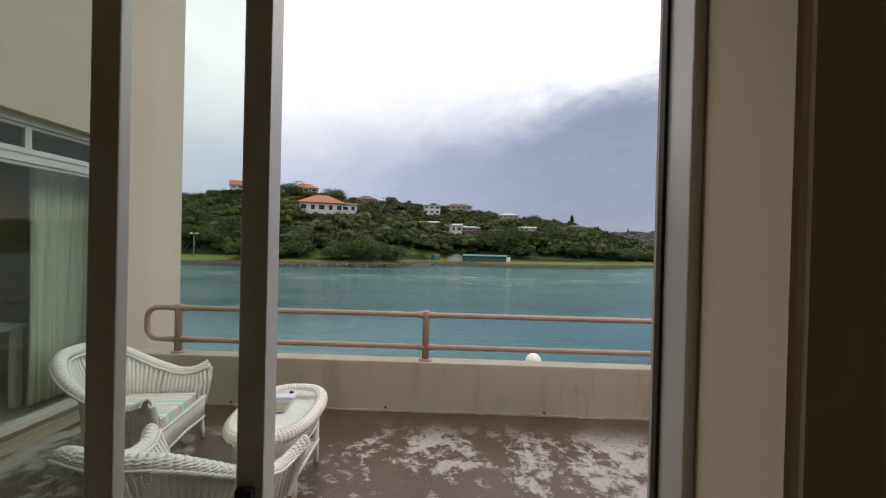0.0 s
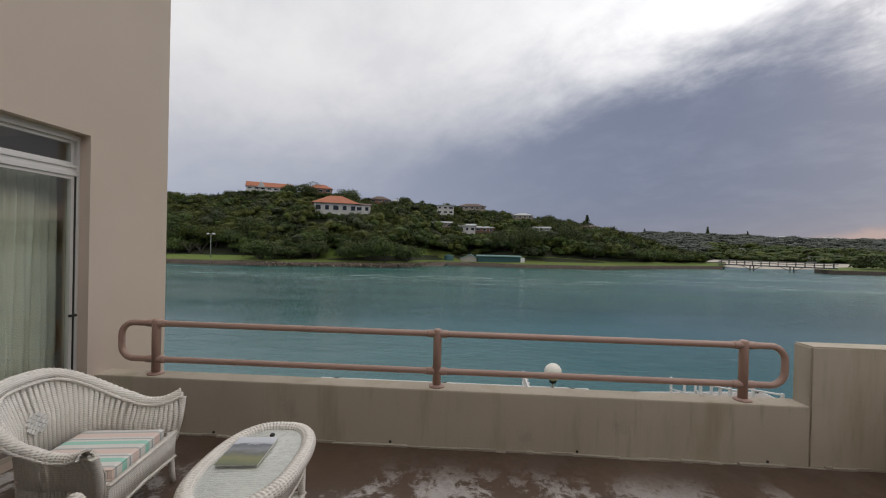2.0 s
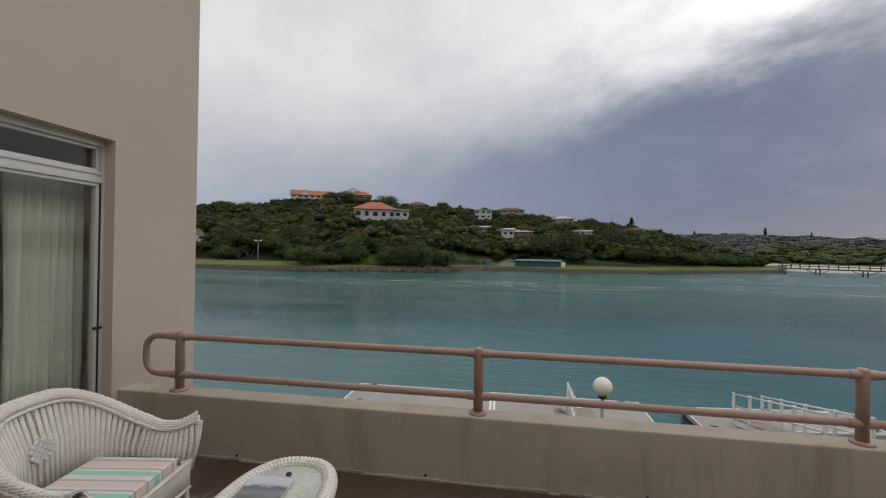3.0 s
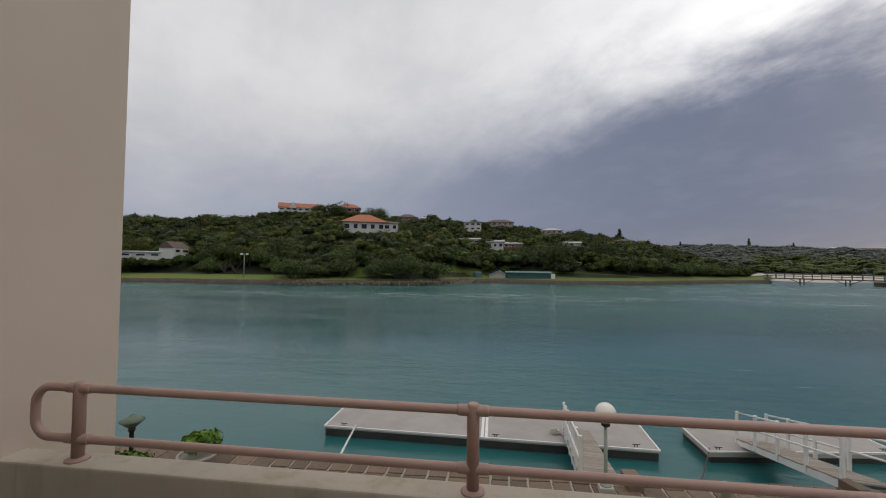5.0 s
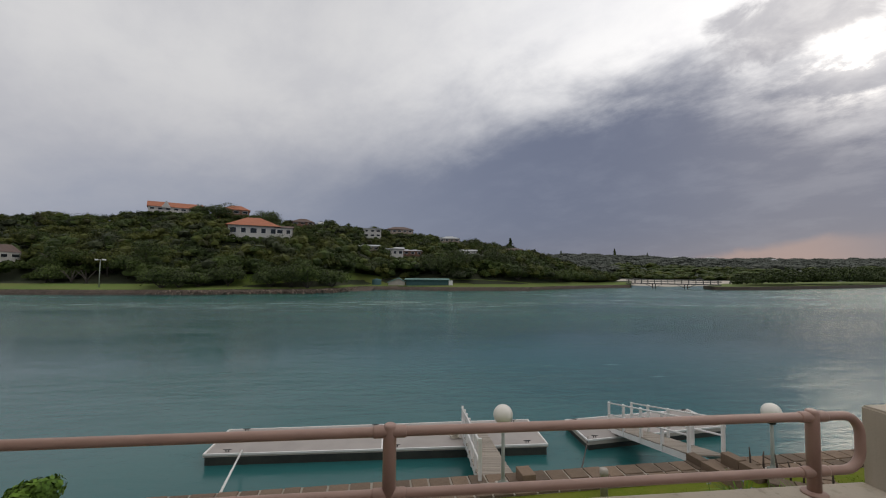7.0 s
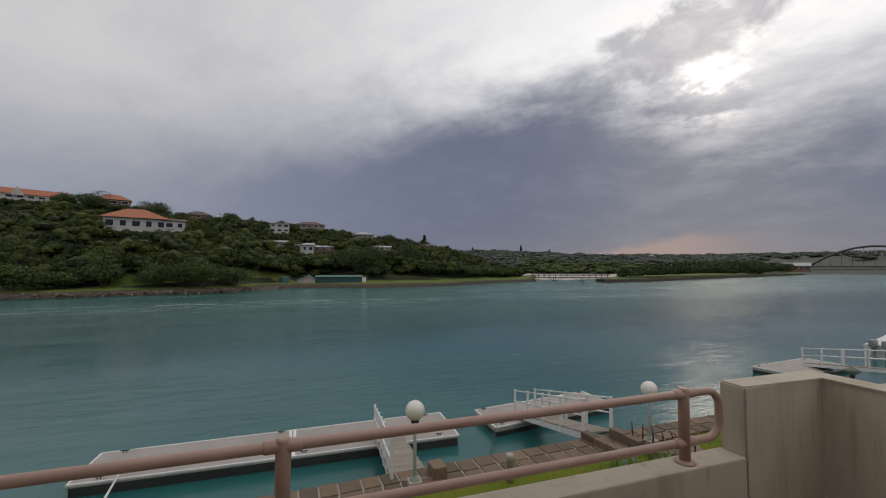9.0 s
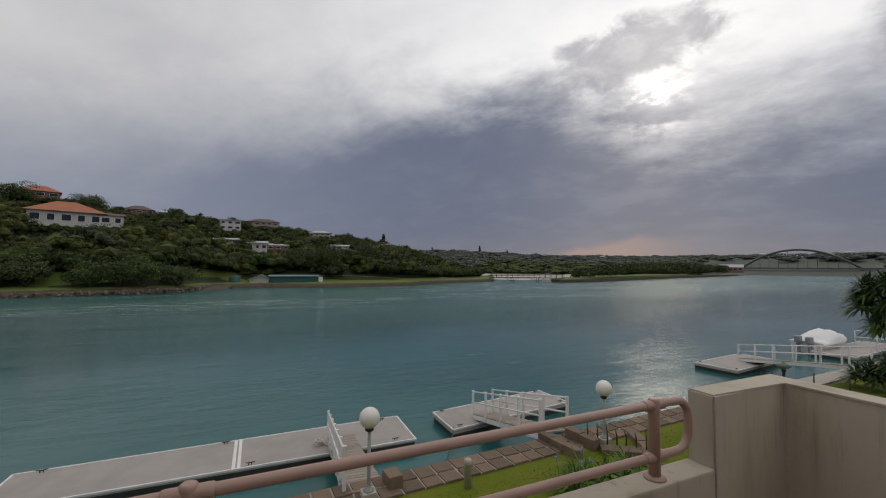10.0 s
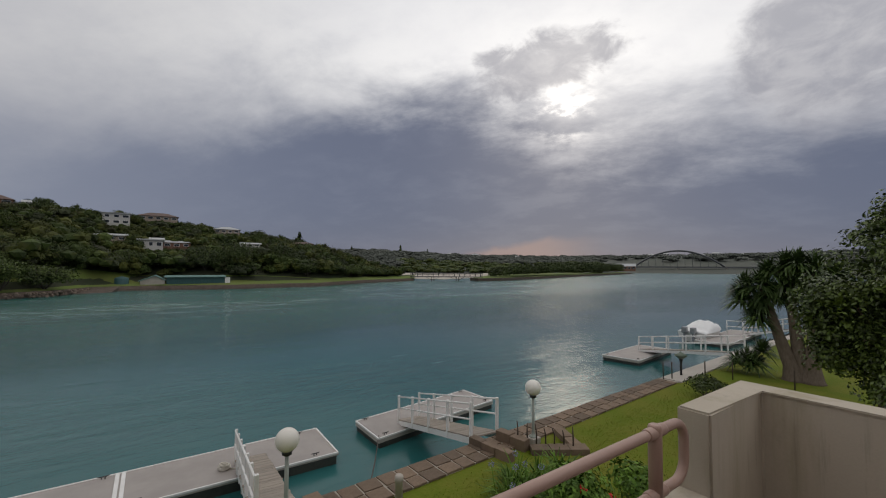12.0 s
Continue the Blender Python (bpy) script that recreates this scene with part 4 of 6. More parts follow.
def far_hill(az, r):
    el = np.interp(az, [-10, 15, 24, 30, 38, 44, 55, 70, 90, 110], [1.2, 2.1, 2.4, 2.25, 1.8, 1.6, 1.55, 1.65, 2.2, 2.4])
    top = 1.65 + 900 * np.tan(np.radians(el)) - 3
    f = np.clip((r - 430) / 470, 0, 1) ** 0.8
    land = -4.2 + (top + 4.2) * f
    return land - 9.0 * np.clip((az - 58.0) / 1.5, 0, 1) * np.clip((77.0 - az) / 1.5, 0, 1) * np.clip((760.0 - r) / 60.0, 0, 1)


terrain("ground_far", [-12 + 1.2 * i for i in range(104)], [400, 430, 470, 520, 580, 650, 720, 800, 900, 1100, 1600, 2600], far_hill, LEAF_HAZED, "distant low wooded hills", "ground")


def bank_wall():
    """The retaining wall along the far shore."""
    bm = bmesh.new()
    prev = None
    for i in range(260):
        a = -85 + i * 116.8 / 259
        s = float(shore(a)) + 0.5 * noise.noise((a * 0.8, 0, 0))
        ring = []
        for dr, z in ((-0.9, WATER - 0.3), (-0.5, -4.1), (0.0, -3.55), (0.9, -3.42), (1.6, -3.7)):
            x, y = polar(a, s + dr)
            ring.append(bm.verts.new((x, y, z + 0.16 * noise.noise((a * 3.0, dr * 2, z)))))
        if prev:
            for k in range(4):
                bm.faces.new((prev[k], ring[k], ring[k + 1], prev[k + 1]))
        prev = ring
    solid("wall_bank", bm, FARBANK, "low brown stone retaining wall along the far bank", "wall")


bank_wall()


def island():
    bm = bmesh.new()
    pts = [polar(a, r) for a, r in ((41.0, 181), (44, 190), (50, 240), (56, 340), (60.3, 465), (59.5, 520), (52, 420), (46, 330), (41.5, 240), (39.8, 190))]
    prism(bm, list(reversed(pts)), WATER - 0.5, -3.4)
    solid("ground_island", bm, FARLAWN, "low grassy island in the lagoon", "ground")
    bm = bmesh.new()
    edge = [polar(a, r) for a, r in ((39.7, 190), (40.9, 180), (44, 189), (50, 238.5), (56, 338), (60.4, 463), (60.6, 470), (56, 340.5), (50, 240.5), (44, 191), (41.2, 182.5), (40.0, 191))]
    prism(bm, list(reversed(edge)), WATER - 0.4, -3.25)
    solid("wall_island", bm, FARBANK, "brown stone edge of the island", "wall")
    bm = bmesh.new()
    prism(bm, [polar(a, r) for a, r in ((22, 250), (29, 215), (36, 205), (41.5, 250), (46, 340), (49, 440), (22, 440))][::-1], WATER - 0.4, WATER + 0.12)
    solid("ground_sand", bm, SAND, "pale sandbank behind the footbridge", "ground")


island()


HOUSES = []


def house(az, r, el, width, depth, height, roof, wall, roofmat, label, rise=2.0, turn=0.0, storeys=1, windows=4, gable=False, over=0.5):
    """A house on the hillside facing the water: walls, roof, rows of windows."""
    x, y = polar(az, r)
    z = 1.65 + r * math.tan(radians(el))
    HOUSES.append((x, y, width / 2 + 1.5, az))
    h = thing("house", label, "house", (x, y, z), -az + turn, "houses on the hill")
    bm = bmesh.new()
    box(bm, (-width / 2, 0, -1.4), (width / 2, depth, height))
    part("wall", bm, wall, h)
    bm = bmesh.new()
    W, D = width / 2 + over, depth + over
    if roof == "hip":
        k = min(W * 0.75, depth / 2)
        v = [(-W, -over, 0), (W, -over, 0), (W, D, 0), (-W, D, 0), (-W + k, depth / 2, rise), (W - k, depth / 2, rise)]
        f = [(0, 1, 5, 4), (1, 2, 5), (2, 3, 4, 5), (3, 0, 4), (3, 2, 1, 0)]
    elif roof == "gable":
        v = [(-W, -over, 0), (W, -over, 0), (W, D, 0), (-W, D, 0), (-W, depth / 2, rise), (W, depth / 2, rise)]
        f = [(0, 1, 5, 4), (1, 2, 5), (2, 3, 4, 5), (3, 0, 4), (3, 2, 1, 0)]
    else:
        v = [(-W, -over, 0), (W, -over, 0), (W, D, 0), (-W, D, 0), (-W, -over, 0.3), (W, -over, 0.3), (W, D, 0.3 + rise), (-W, D, 0.3 + rise)]
        f = [(0, 1, 5, 4), (1, 2, 6, 5), (2, 3, 7, 6), (3, 0, 4, 7), (4, 5, 6, 7), (3, 2, 1, 0)]
    vs = [bm.verts.new((a, b, c + height)) for a, b, c in v]
    for q in f:
        bm.faces.new([vs[i] for i in q])
    part("roof", bm, roofmat, h)
    sh = height / storeys
    for s in range(storeys):
        for i in range(windows):
            wx = -width / 2 + width * (i + 0.5) / windows
            ww = width / windows * rng.uniform(0.25, 0.36)
            bm = bmesh.new()
            box(bm, (wx - ww, -0.08, s * sh + sh * 0.3), (wx + ww, 0.02, s * sh + sh * 0.8))
            win = part("window", bm, WHITE, h)
            bm = bmesh.new()
            box(bm, (wx - ww + 0.1, -0.11, s * sh + sh * 0.3 + 0.1), (wx + ww - 0.1, -0.07, s * sh + sh * 0.8 - 0.1))
            part("pane", bm, WINDOWDARK, win)
    if gable:
        for gx in (-width * 0.18, width * 0.42):
            bm = bmesh.new()
            vs = [bm.verts.new(p) for p in ((gx - 2, -0.9, height - 0.5), (gx + 2, -0.9, height - 0.5), (gx, -0.9, height + rise), (gx - 2, 1.5, height - 0.5), (gx + 2, 1.5, height - 0.5), (gx, 1.5, height + rise))]
            for q in ((0, 1, 2), (3, 5, 4), (0, 2, 5, 3), (1, 4, 5, 2), (0, 3, 4, 1)):
                bm.faces.new([vs[i] for i in q])
            part("gable", bm, wall, h)
    for i in range(int(width / 2.2) + 2 if r < 300 else 0):
        bx = -width / 2 - 1 + 2.2 * i
        s_ = thing("shrub", "dense green bush growing before a house", "shrub", tuple(h.matrix_world @ Vector((bx, -2.6 + rng.uniform(-0.6, 0.6), -3.4))), group="bushes by the houses")
        ob = new("foliage", quads("foliage", crown((0, 0, 1.6), (1.9, 1.9, rng.uniform(1.5, 2.2)), 5, 60, 0.8, 0.55), LEAF_FAR))
        ob.parent = s_
    return h


house(-18.6, 150, 4.15, 15.5, 13, 3.7, "hip", HOUSEWHITE, ROOFTILE, "large white villa with an orange hipped tile roof", 3.4, windows=5, over=0.9)
house(-14.9, 150, 4.3, 5.5, 6, 3.0, "gable", HOUSEWHITE, BROWNROOF, "white porch wing with a brown roof", 0.9, windows=2)
house(-27.0, 222, 6.6, 21, 9, 2.0, "gable", HOUSEWHITE, ROOFTILE, "long white house with an orange tile roof and gables", 2.8, windows=7, gable=True)
house(-20.6, 208, 6.75, 11, 8, 2.4, "hip", BRICKRED, ROOFTILE, "brick house with an orange tile roof among trees", 2.4, windows=3)
house(-12.5, 205, 5.9, 10, 8, 1.5, "hip", BRICKRED, BROWNROOF, "low house with a dark brown tile roof", 2.0, windows=3)
house(-9.4, 205, 5.75, 7.5, 7, 1.6, "gable", HOUSEWHITE, GREYROOF, "white house with a pale sheet roof", 1.2, windows=3)
house(-3.2, 195, 4.5, 8.2, 8, 4.2, "flat", HOUSEWHITE, GREYROOF, "white two storey house with balconies", 0.7, storeys=2, windows=3)
house(0.6, 215, 5.2, 14, 9, 2.0, "hip", HOUSETAN, BROWNROOF, "tan house with a brown hipped roof", 1.8, windows=5)
house(-3.6, 165, 2.7, 8.0, 7, 1.6, "flat", HOUSETAN, GREYROOF, "low house with a grey sheet roof", 0.9, windows=3)
house(0.0, 160, 2.0, 6.5, 7, 2.6, "flat", HOUSEWHITE, GREYROOF, "white house with a slanting grey roof", 1.0, windows=3)
house(2.5, 165, 2.1, 8.0, 7, 1.8, "gable", BRICKRED, GREYROOF, "brown brick house with a grey roof", 0.9, windows=3)
house(7.7, 203, 4.05, 10, 8, 1.8, "hip", HOUSETAN, GREYROOF, "tan house with a pale grey roof", 1.4, windows=4)
house(10.4, 170, 2.45, 7.0, 6, 1.1, "gable", HOUSEWHITE, GREYROOF, "low white house with a pale roof", 0.7, windows=3)
house(16.6, 198, 2.5, 10, 7, 1.8, "hip", BRICKRED, BROWNROOF, "brown brick house with a brown roof", 1.0, windows=4)
house(-43.9, 150, 0.2, 14, 6, 1.5, "flat", HOUSEWHITE, GREYROOF, "long low white building beside the cottage", 0.3, windows=4)
house(-40.6, 151, 0.6, 8.0, 4.4, 2.0, "gable", HOUSEWHITE, BROWNROOF, "white gabled cottage near the water", 2.1, windows=2, turn=58, over=0.2)


def boat_shed():
    az, r = 4.6, 128.0
    x, y = polar(az, r)
    s = thing("boat_shed", "teal boarded boathouse with a pale roof on the far bank", "shed", (x, y, -3.9), -az)
    bm = bmesh.new()
    box(bm, (-6.6, 0, -0.4), (6.9, 5, 2.5), 0.03)
    part("wall", bm, TEAL, s)
    bm = bmesh.new()
    box(bm, (-7.2, -0.5, 2.5), (7.2, 5.5, 2.75), 0.03, Matrix.Rotation(radians(2), 4, "X"))
    part("roof", bm, TEALROOF, s)
    for i in range(5):
        bm = bmesh.new()
        box(bm, (-6.2 + 2.6 * i, -0.06, 0.1), (-3.9 + 2.6 * i, 0.03, 2.2), 0.02)
        part("door", bm, TEAL, s)
    bm = bmesh.new()
    box(bm, (6.95, -0.2, 0.8), (8.2, 0.0, 2.4), 0.03)
    part("notice_board", bm, WHITE, s, "white notice board")
    w = thing("shed", "small cream gabled shed beside the boathouse", "shed", (*polar(0.3, 128.5), -3.8), -2)
    bm = bmesh.new()
    vs = [bm.verts.new(p) for p in ((-2.6, 0, 0), (2.6, 0, 0), (2.6, 0, 1.7), (0.6, 0, 2.8), (-2.6, 0, 1.5), (-2.6, 5, 0), (2.6, 5, 0), (2.6, 5, 1.7), (0.6, 5, 2.8), (-2.6, 5, 1.5))]
    for q in ((0, 1, 2, 3, 4), (9, 8, 7, 6, 5), (0, 5, 6, 1), (1, 6, 7, 2), (4, 9, 5, 0)):
        bm.faces.new([vs[i] for i in q])
    part("wall", bm, CONCRETE, w)
    bm = bmesh.new()
    for a, b in (((2.9, 1.55), (0.6, 2.85)), ((0.6, 2.85), (-2.9, 1.4))):
        q = [bm.verts.new(p) for p in ((a[0], -0.4, a[1]), (b[0], -0.4, b[1]), (b[0], 5.4, b[1]), (a[0], 5.4, a[1]), (a[0], -0.4, a[1] + 0.15), (b[0], -0.4, b[1] + 0.15), (b[0], 5.4, b[1] + 0.15), (a[0], 5.4, a[1] + 0.15))]
        for f in ((0, 1, 2, 3), (7, 6, 5, 4), (0, 4, 5, 1), (1, 5, 6, 2), (2, 6, 7, 3), (3, 7, 4, 0)):
            bm.faces.new([q[i] for i in f])
    part("roof", bm, TEALROOF, w)
    t = thing("water_tank", "dark green plastic water tank", "tank", (*polar(-2.5, 131), -3.9))
    bm = bmesh.new()
    lathe(bm, [(1.5, 0), (1.5, 0.5), (1.55, 0.6), (1.5, 0.7), (1.5, 2.2), (1.4, 2.4), (0.4, 2.75), (0.3, 2.8)], 20)
    part("body", bm, TEAL, t)


boat_shed()


def footbridge():
    a, b = Vector((*polar(31.6, 183), 0)), Vector((*polar(41.2, 183), 0))
    L = (b - a).length
    ang = math.degrees(math.atan2((b - a).y, (b - a).x))
    f = thing("footbridge", "grey timber footbridge on trestle legs", "bridge", (a.x, a.y, WATER), ang)
    bm = bmesh.new()
    box(bm, (-1, -0.9, 1.65), (L + 1, 0.9, 2.05), 0.02)
    part("deck", bm, GREYWOOD, f)
    for sy in (-0.85, 0.85):
        for z in (2.65, 3.25):
            bm = bmesh.new()
            box(bm, (-1, sy - 0.08, z), (L + 1, sy + 0.08, z + 0.2))
            part("rail", bm, GREYWOOD, f)
        for i in range(14):
            x = i * L / 13
            bm = bmesh.new()
            box(bm, (x - 0.13, sy - 0.13, 1.95), (x + 0.13, sy + 0.13, 3.5))
            part("post", bm, GREYWOOD, f)
    for x in (L * 0.3, L * 0.66):
        for sy in (-0.8, 0.8):
            for o in (-0.5, 0.5):
                bm = bmesh.new()
                box(bm, (x + o - 0.15, sy - 0.15, -0.5), (x + o + 0.15, sy + 0.15, 1.75))
                part("pile", bm, WOODDARK, f)
            for d in (-1, 1):
                bm = bmesh.new()
                tube(bm, [(x + d * 0.5, sy, 0.35), (x + d * 3.2, sy, 1.8)], 0.1, 6)
                part("brace", bm, GREYWOOD, f)


footbridge()


def arch_bridge():
    R = 620.0
    a, b = Vector((*polar(61.0, R), 0)), Vector((*polar(70.4, R), 0))
    L = (b - a).length
    ang = math.degrees(math.atan2((b - a).y, (b - a).x))
    f = thing("arch_bridge", "distant grey road bridge under one wide arch", "bridge", (a.x, a.y, WATER), ang)
    for sy in (-4, 4):
        bm = bmesh.new()
        pts = [(L * t / 24, sy, 8.5 + 20.5 * (1 - (2 * t / 24 - 1) ** 2)) for t in range(25)]
        tube(bm, pts, 1.0, 8)
        part("arch", bm, STEEL, f)
        for i in range(1, 12):
            x = L * i / 12
            z = 8.5 + 20.5 * (1 - (2 * i / 12 - 1) ** 2)
            bm = bmesh.new()
            tube(bm, [(x, sy, 8), (x, sy, z)], 0.12, 6)
            part("hanger", bm, STEEL, f)
    bm = bmesh.new()
    box(bm, (-30, -5, 6.6), (L + 110, 5, 8.4))
    part("deck", bm, STEEL, f)
    for x in (-2, L * 0.5, L + 2, L + 50):
        bm = bmesh.new()
        box(bm, (x - 1.2, -4, -1), (x + 1.2, 4, 6.6))
        part("pier", bm, CONCRETE, f)


arch_bridge()


def woods():
    """Dense bush that covers the far hillside: many domed trees of several greens."""
    bm = bmesh.new()
    bmesh.ops.create_icosphere(bm, subdivisions=1, radius=1.0)
    bm.verts.ensure_lookup_table()
    ball = np.array([v.co for v in bm.verts])
    tri = np.array([[v.index for v in f.verts] for f in bm.faces])
    bm.free()
    kinds = {"dark": [[], [], LEAF_FAR, "dense dark green coastal bush over the hillside"], "olive": [[], [], LEAF_OLIVE, "olive green trees among the hillside bush"], "grey": [[], [], LEAF_GREY, "grey-green shrubs among the hillside bush"]}
    made = tried = 0
    while made < 1750 and tried < 9000:
        tried += 1
        az = rng.uniform(-56, 30)
        s = float(shore(az))
        k = rng.uniform(0, 1) ** 1.25
        depth = float(np.interp(az, [-85, -20, 8, 20, 32], [150, 100, 110, 80, 40]))
        first = float(np.interp(az, [-50, -31, -29, -20, -8, 9, 12, 26, 30], [24, 22, 12, 12, 9, 9, 14, 13, 12]))
        r = s + first + k * (depth + 10 if az < 12 else depth - 6)
        x, y = polar(az, r)
        rad = (1.7 + 4.0 * rng.uniform() ** 1.6) * float(np.interp(k, [0, 0.5, 1], [1.1, 0.95, 0.75])) * (1.0 if az < 20 else 0.7)
        if any((x - hx) ** 2 + (y - hy) ** 2 < (hw * 0.8) ** 2 or (abs(az - ha) * 0.01745 * r < hw * 0.85 and 0 < math.hypot(hx, hy) - r < (20 if ha < -38 else 11) and rng.uniform() < 0.9) for hx, hy, hw, ha in HOUSES):
            continue
        if -6 < az < 8.8 and r < s + 11:
            continue
        z = float(hill(az, r))
        LUMPS.clear()
        pick = rng.uniform()
        kind = kinds["dark" if pick < 0.58 else "olive" if pick < 0.82 else "grey"]
        size = (rad * rng.uniform(1.05, 1.5), rad * 1.25, rad * rng.uniform(0.75, 1.05))
        kind[0].append(crown((x, y, z + rad * 0.4), size, 10, 46, 0.44, 0.30, -0.15, 0.9, (0.20, 0.40)))
        for o, q in LUMPS:
            kind[1].append((o + (ball * rng.uniform(0.5, 0.88, (len(ball), 1))) * q)[tri.ravel()])
        made += 1
    for leaf, core, mt, label in kinds.values():
        tagged(new("woods", quads("woods", np.concatenate(leaf), mt)), label, "woods", kind="stuff")
        tagged(new("bush_cores", quads("bush_cores", np.concatenate(core), mt, 3)), "shaded inner branches of the hillside bush", "woods", kind="stuff")
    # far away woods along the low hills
    bands = {True: ([], [], LEAF_FAR, "dark woods behind the sand flats"), False: ([], [], LEAF_HAZED, "green woods on the distant hills, haze in their colour")}
    for i in range(1500):
        az = rng.uniform(14, 88)
        r = rng.uniform(420, 930)
        if 57 < az < 78 and r < 740:
            continue
        x, y = polar(az, r)
        rad = rng.uniform(3, 8)
        LUMPS.clear()
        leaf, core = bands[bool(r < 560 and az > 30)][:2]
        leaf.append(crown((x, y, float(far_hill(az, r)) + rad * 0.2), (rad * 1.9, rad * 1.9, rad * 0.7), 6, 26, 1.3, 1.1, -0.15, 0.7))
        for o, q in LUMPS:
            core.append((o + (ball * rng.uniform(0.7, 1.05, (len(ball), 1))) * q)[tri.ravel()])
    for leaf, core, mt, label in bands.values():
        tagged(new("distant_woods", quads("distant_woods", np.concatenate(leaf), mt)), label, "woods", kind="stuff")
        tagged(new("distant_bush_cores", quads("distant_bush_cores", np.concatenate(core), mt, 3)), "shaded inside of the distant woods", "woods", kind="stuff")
    out = []
    for i in range(170):
        az = 42.5 + 17 * rng.uniform() ** 0.9
        near = float(np.interp(az, [41, 44, 50, 56, 60.3], [181, 190, 240, 340, 465]))
        r = near + rng.uniform(12, 60)
        x, y = polar(az, r)
        rad = rng.uniform(2.2, 5.4) * float(np.interp(az, [42, 46, 51, 60], [0.6, 1.0, 1.35, 1.6]))
        out.append(crown((x, y, -3.4 + rad * 0.6), (rad * 1.1, rad * 1.1, rad * 0.9), 6, 70, 0.9, 0.6, -0.15, 0.9))
    tagged(new("island_woods", quads("island_woods", np.concatenate(out), LEAF_BUSH)), "low dark bushes and trees on the island", "woods", kind="stuff")


woods()


def shore_tree(az, r, width, height, trunk, label, mt=None, lumps=9, bare=False):
    x, y = polar(az, r)
    z = float(hill(az, r)) - 0.1
    t = thing("tree", label, "tree", (x, y, z), rng.uniform(0, 360), "trees on the far bank")
    bm = bmesh.new()
    limbs = 5
    for i in range(limbs):
        a = 2 * math.pi * i / limbs + rng.uniform(-0.4, 0.4)
        q = width * 0.3
        tube(bm, [(0, 0, -0.4), (0.1 * math.cos(a), 0.1 * math.sin(a), trunk * 0.6), (q * 0.5 * math.cos(a), q * 0.5 * math.sin(a), trunk + height * 0.2), (q * math.cos(a), q * math.sin(a), height * 0.7)], [0.2, 0.16, 0.11, 0.05], 6)
    part("trunk", bm, BARKFAR, t)
    if lumps:
        v = crown((0, 0, trunk * 0.6 + (height - trunk) * 0.45), (width / 2, width / 2, (height - trunk) * 0.62), lumps + 7, 230, 0.46, 0.30, -0.7, 0.8)
        ob = new("crown", quads("crown", v, mt or LEAF_BUSH))
        ob.parent = t
    return t


for az_, off_, w_, h_, tr_, lb_ in ((-28.3, 4, 8.5, 4.6, 0.2, "broad grey-green shore bush"), (-26.6, 5, 7.5, 4.0, 0.3, "rounded green shore bush"), (-24.6, 6, 6, 3.4, 0.2, "low green shore bush"),
                              (-21.4, 7, 8.0, 5.6, 0.9, "round dense green tree on the bank"), (-16.4, 5, 8.0, 5.0, 0.3, "dense green bush above the bank wall"), (-14.0, 4, 8.5, 5.8, 0.3, "large round shore tree over the water"), (-11.8, 2.5, 7.5, 5.4, 0.1, "large bush leaning over the water"),
                              (-8.6, 3.5, 7.0, 4.6, 0.1, "yellow-green shore bush by the slipway"), (9.2, 17, 14, 8.0, 1.2, "wide dense green tree behind the boathouse"), (13.8, 22, 10, 8.0, 1.0, "tall dark tree behind the lawn"),
                              (17.4, 13, 7.5, 4.6, 0.3, "rounded bush on the lawn"), (20.0, 15, 8.0, 4.8, 0.3, "rounded green bush on the lawn"), (22.8, 13, 9.0, 4.4, 0.2, "green thicket at the point"), (25.4, 14, 9.0, 3.8, 0.2, "low thicket at the point"), (27.6, 12, 7.0, 3.0, 0.1, "low bush at the end of the point"),
                              (-37.5, 15, 6.5, 4.2, 0.3, "dark bush beside the cottage"), (-29.0, 22, 9, 7.5, 1.5, "olive green tree behind the lawn"),
                              (-2.0, 14, 9.0, 5.0, 0.5, "green bush behind the water tank"), (5.5, 16, 10.0, 6.0, 0.6, "dense green tree behind the boathouse")):
    shore_tree(az_, float(shore(az_)) + off_, w_ * 1.22, h_ * 1.35, tr_, lb_)
for az_, r_, w_, h_ in ((-17.0, 196, 12, 9.0), (-22.6, 204, 15, 8.0), (-24.6, 207, 10, 7.0), (-9.0, 204, 9, 6.5), (-6.6, 203, 8, 6.0), (-2.0, 204, 12, 7.5), (3.6, 200, 9, 6.5), (5.6, 205, 10, 6.0), (-38.5, 172, 11, 7.0), (-12.2, 148, 10, 7.5), (11.5, 184, 12, 8.0), (17.8, 178, 9, 7.0)):
    shore_tree(az_, r_, w_, h_, 0.8, "dark rounded tree standing out on the hill", rng.choice([LEAF_FAR, LEAF_BUSH]))
for az_, off_ in ((-48.5, 21), (-46.3, 19), (-45.2, 30), (-37.2, 20), (-35.6, 21), (-33.2, 20), (-31.4, 18)):
    shore_tree(az_, float(shore(az_)) + off_, 11.5, 9.0, 3.4, "spreading tree with bare trunks above the far lawn", rng.choice([LEAF_BUSH, LEAF_OLIVE, LEAF_FAR]), 8)
for i in range(26):
    az_ = -51 + 21 * (i + rng.uniform(0, 0.9)) / 26
    if not -42.5 < az_ < -39.5:
        shore_tree(az_, float(shore(az_)) + rng.uniform(19, 24), rng.uniform(4.5, 6.5), rng.uniform(2.4, 3.4), 0.1, "low dark shrub under the trees of the far bank", LEAF_FAR, 2)
for az_ in (-34.9, -36.1, -38.0):
    shore_tree(az_, float(shore(az_)) + 14, 7.0, 4.6, 1.2, "bare grey branching tree", lumps=0)


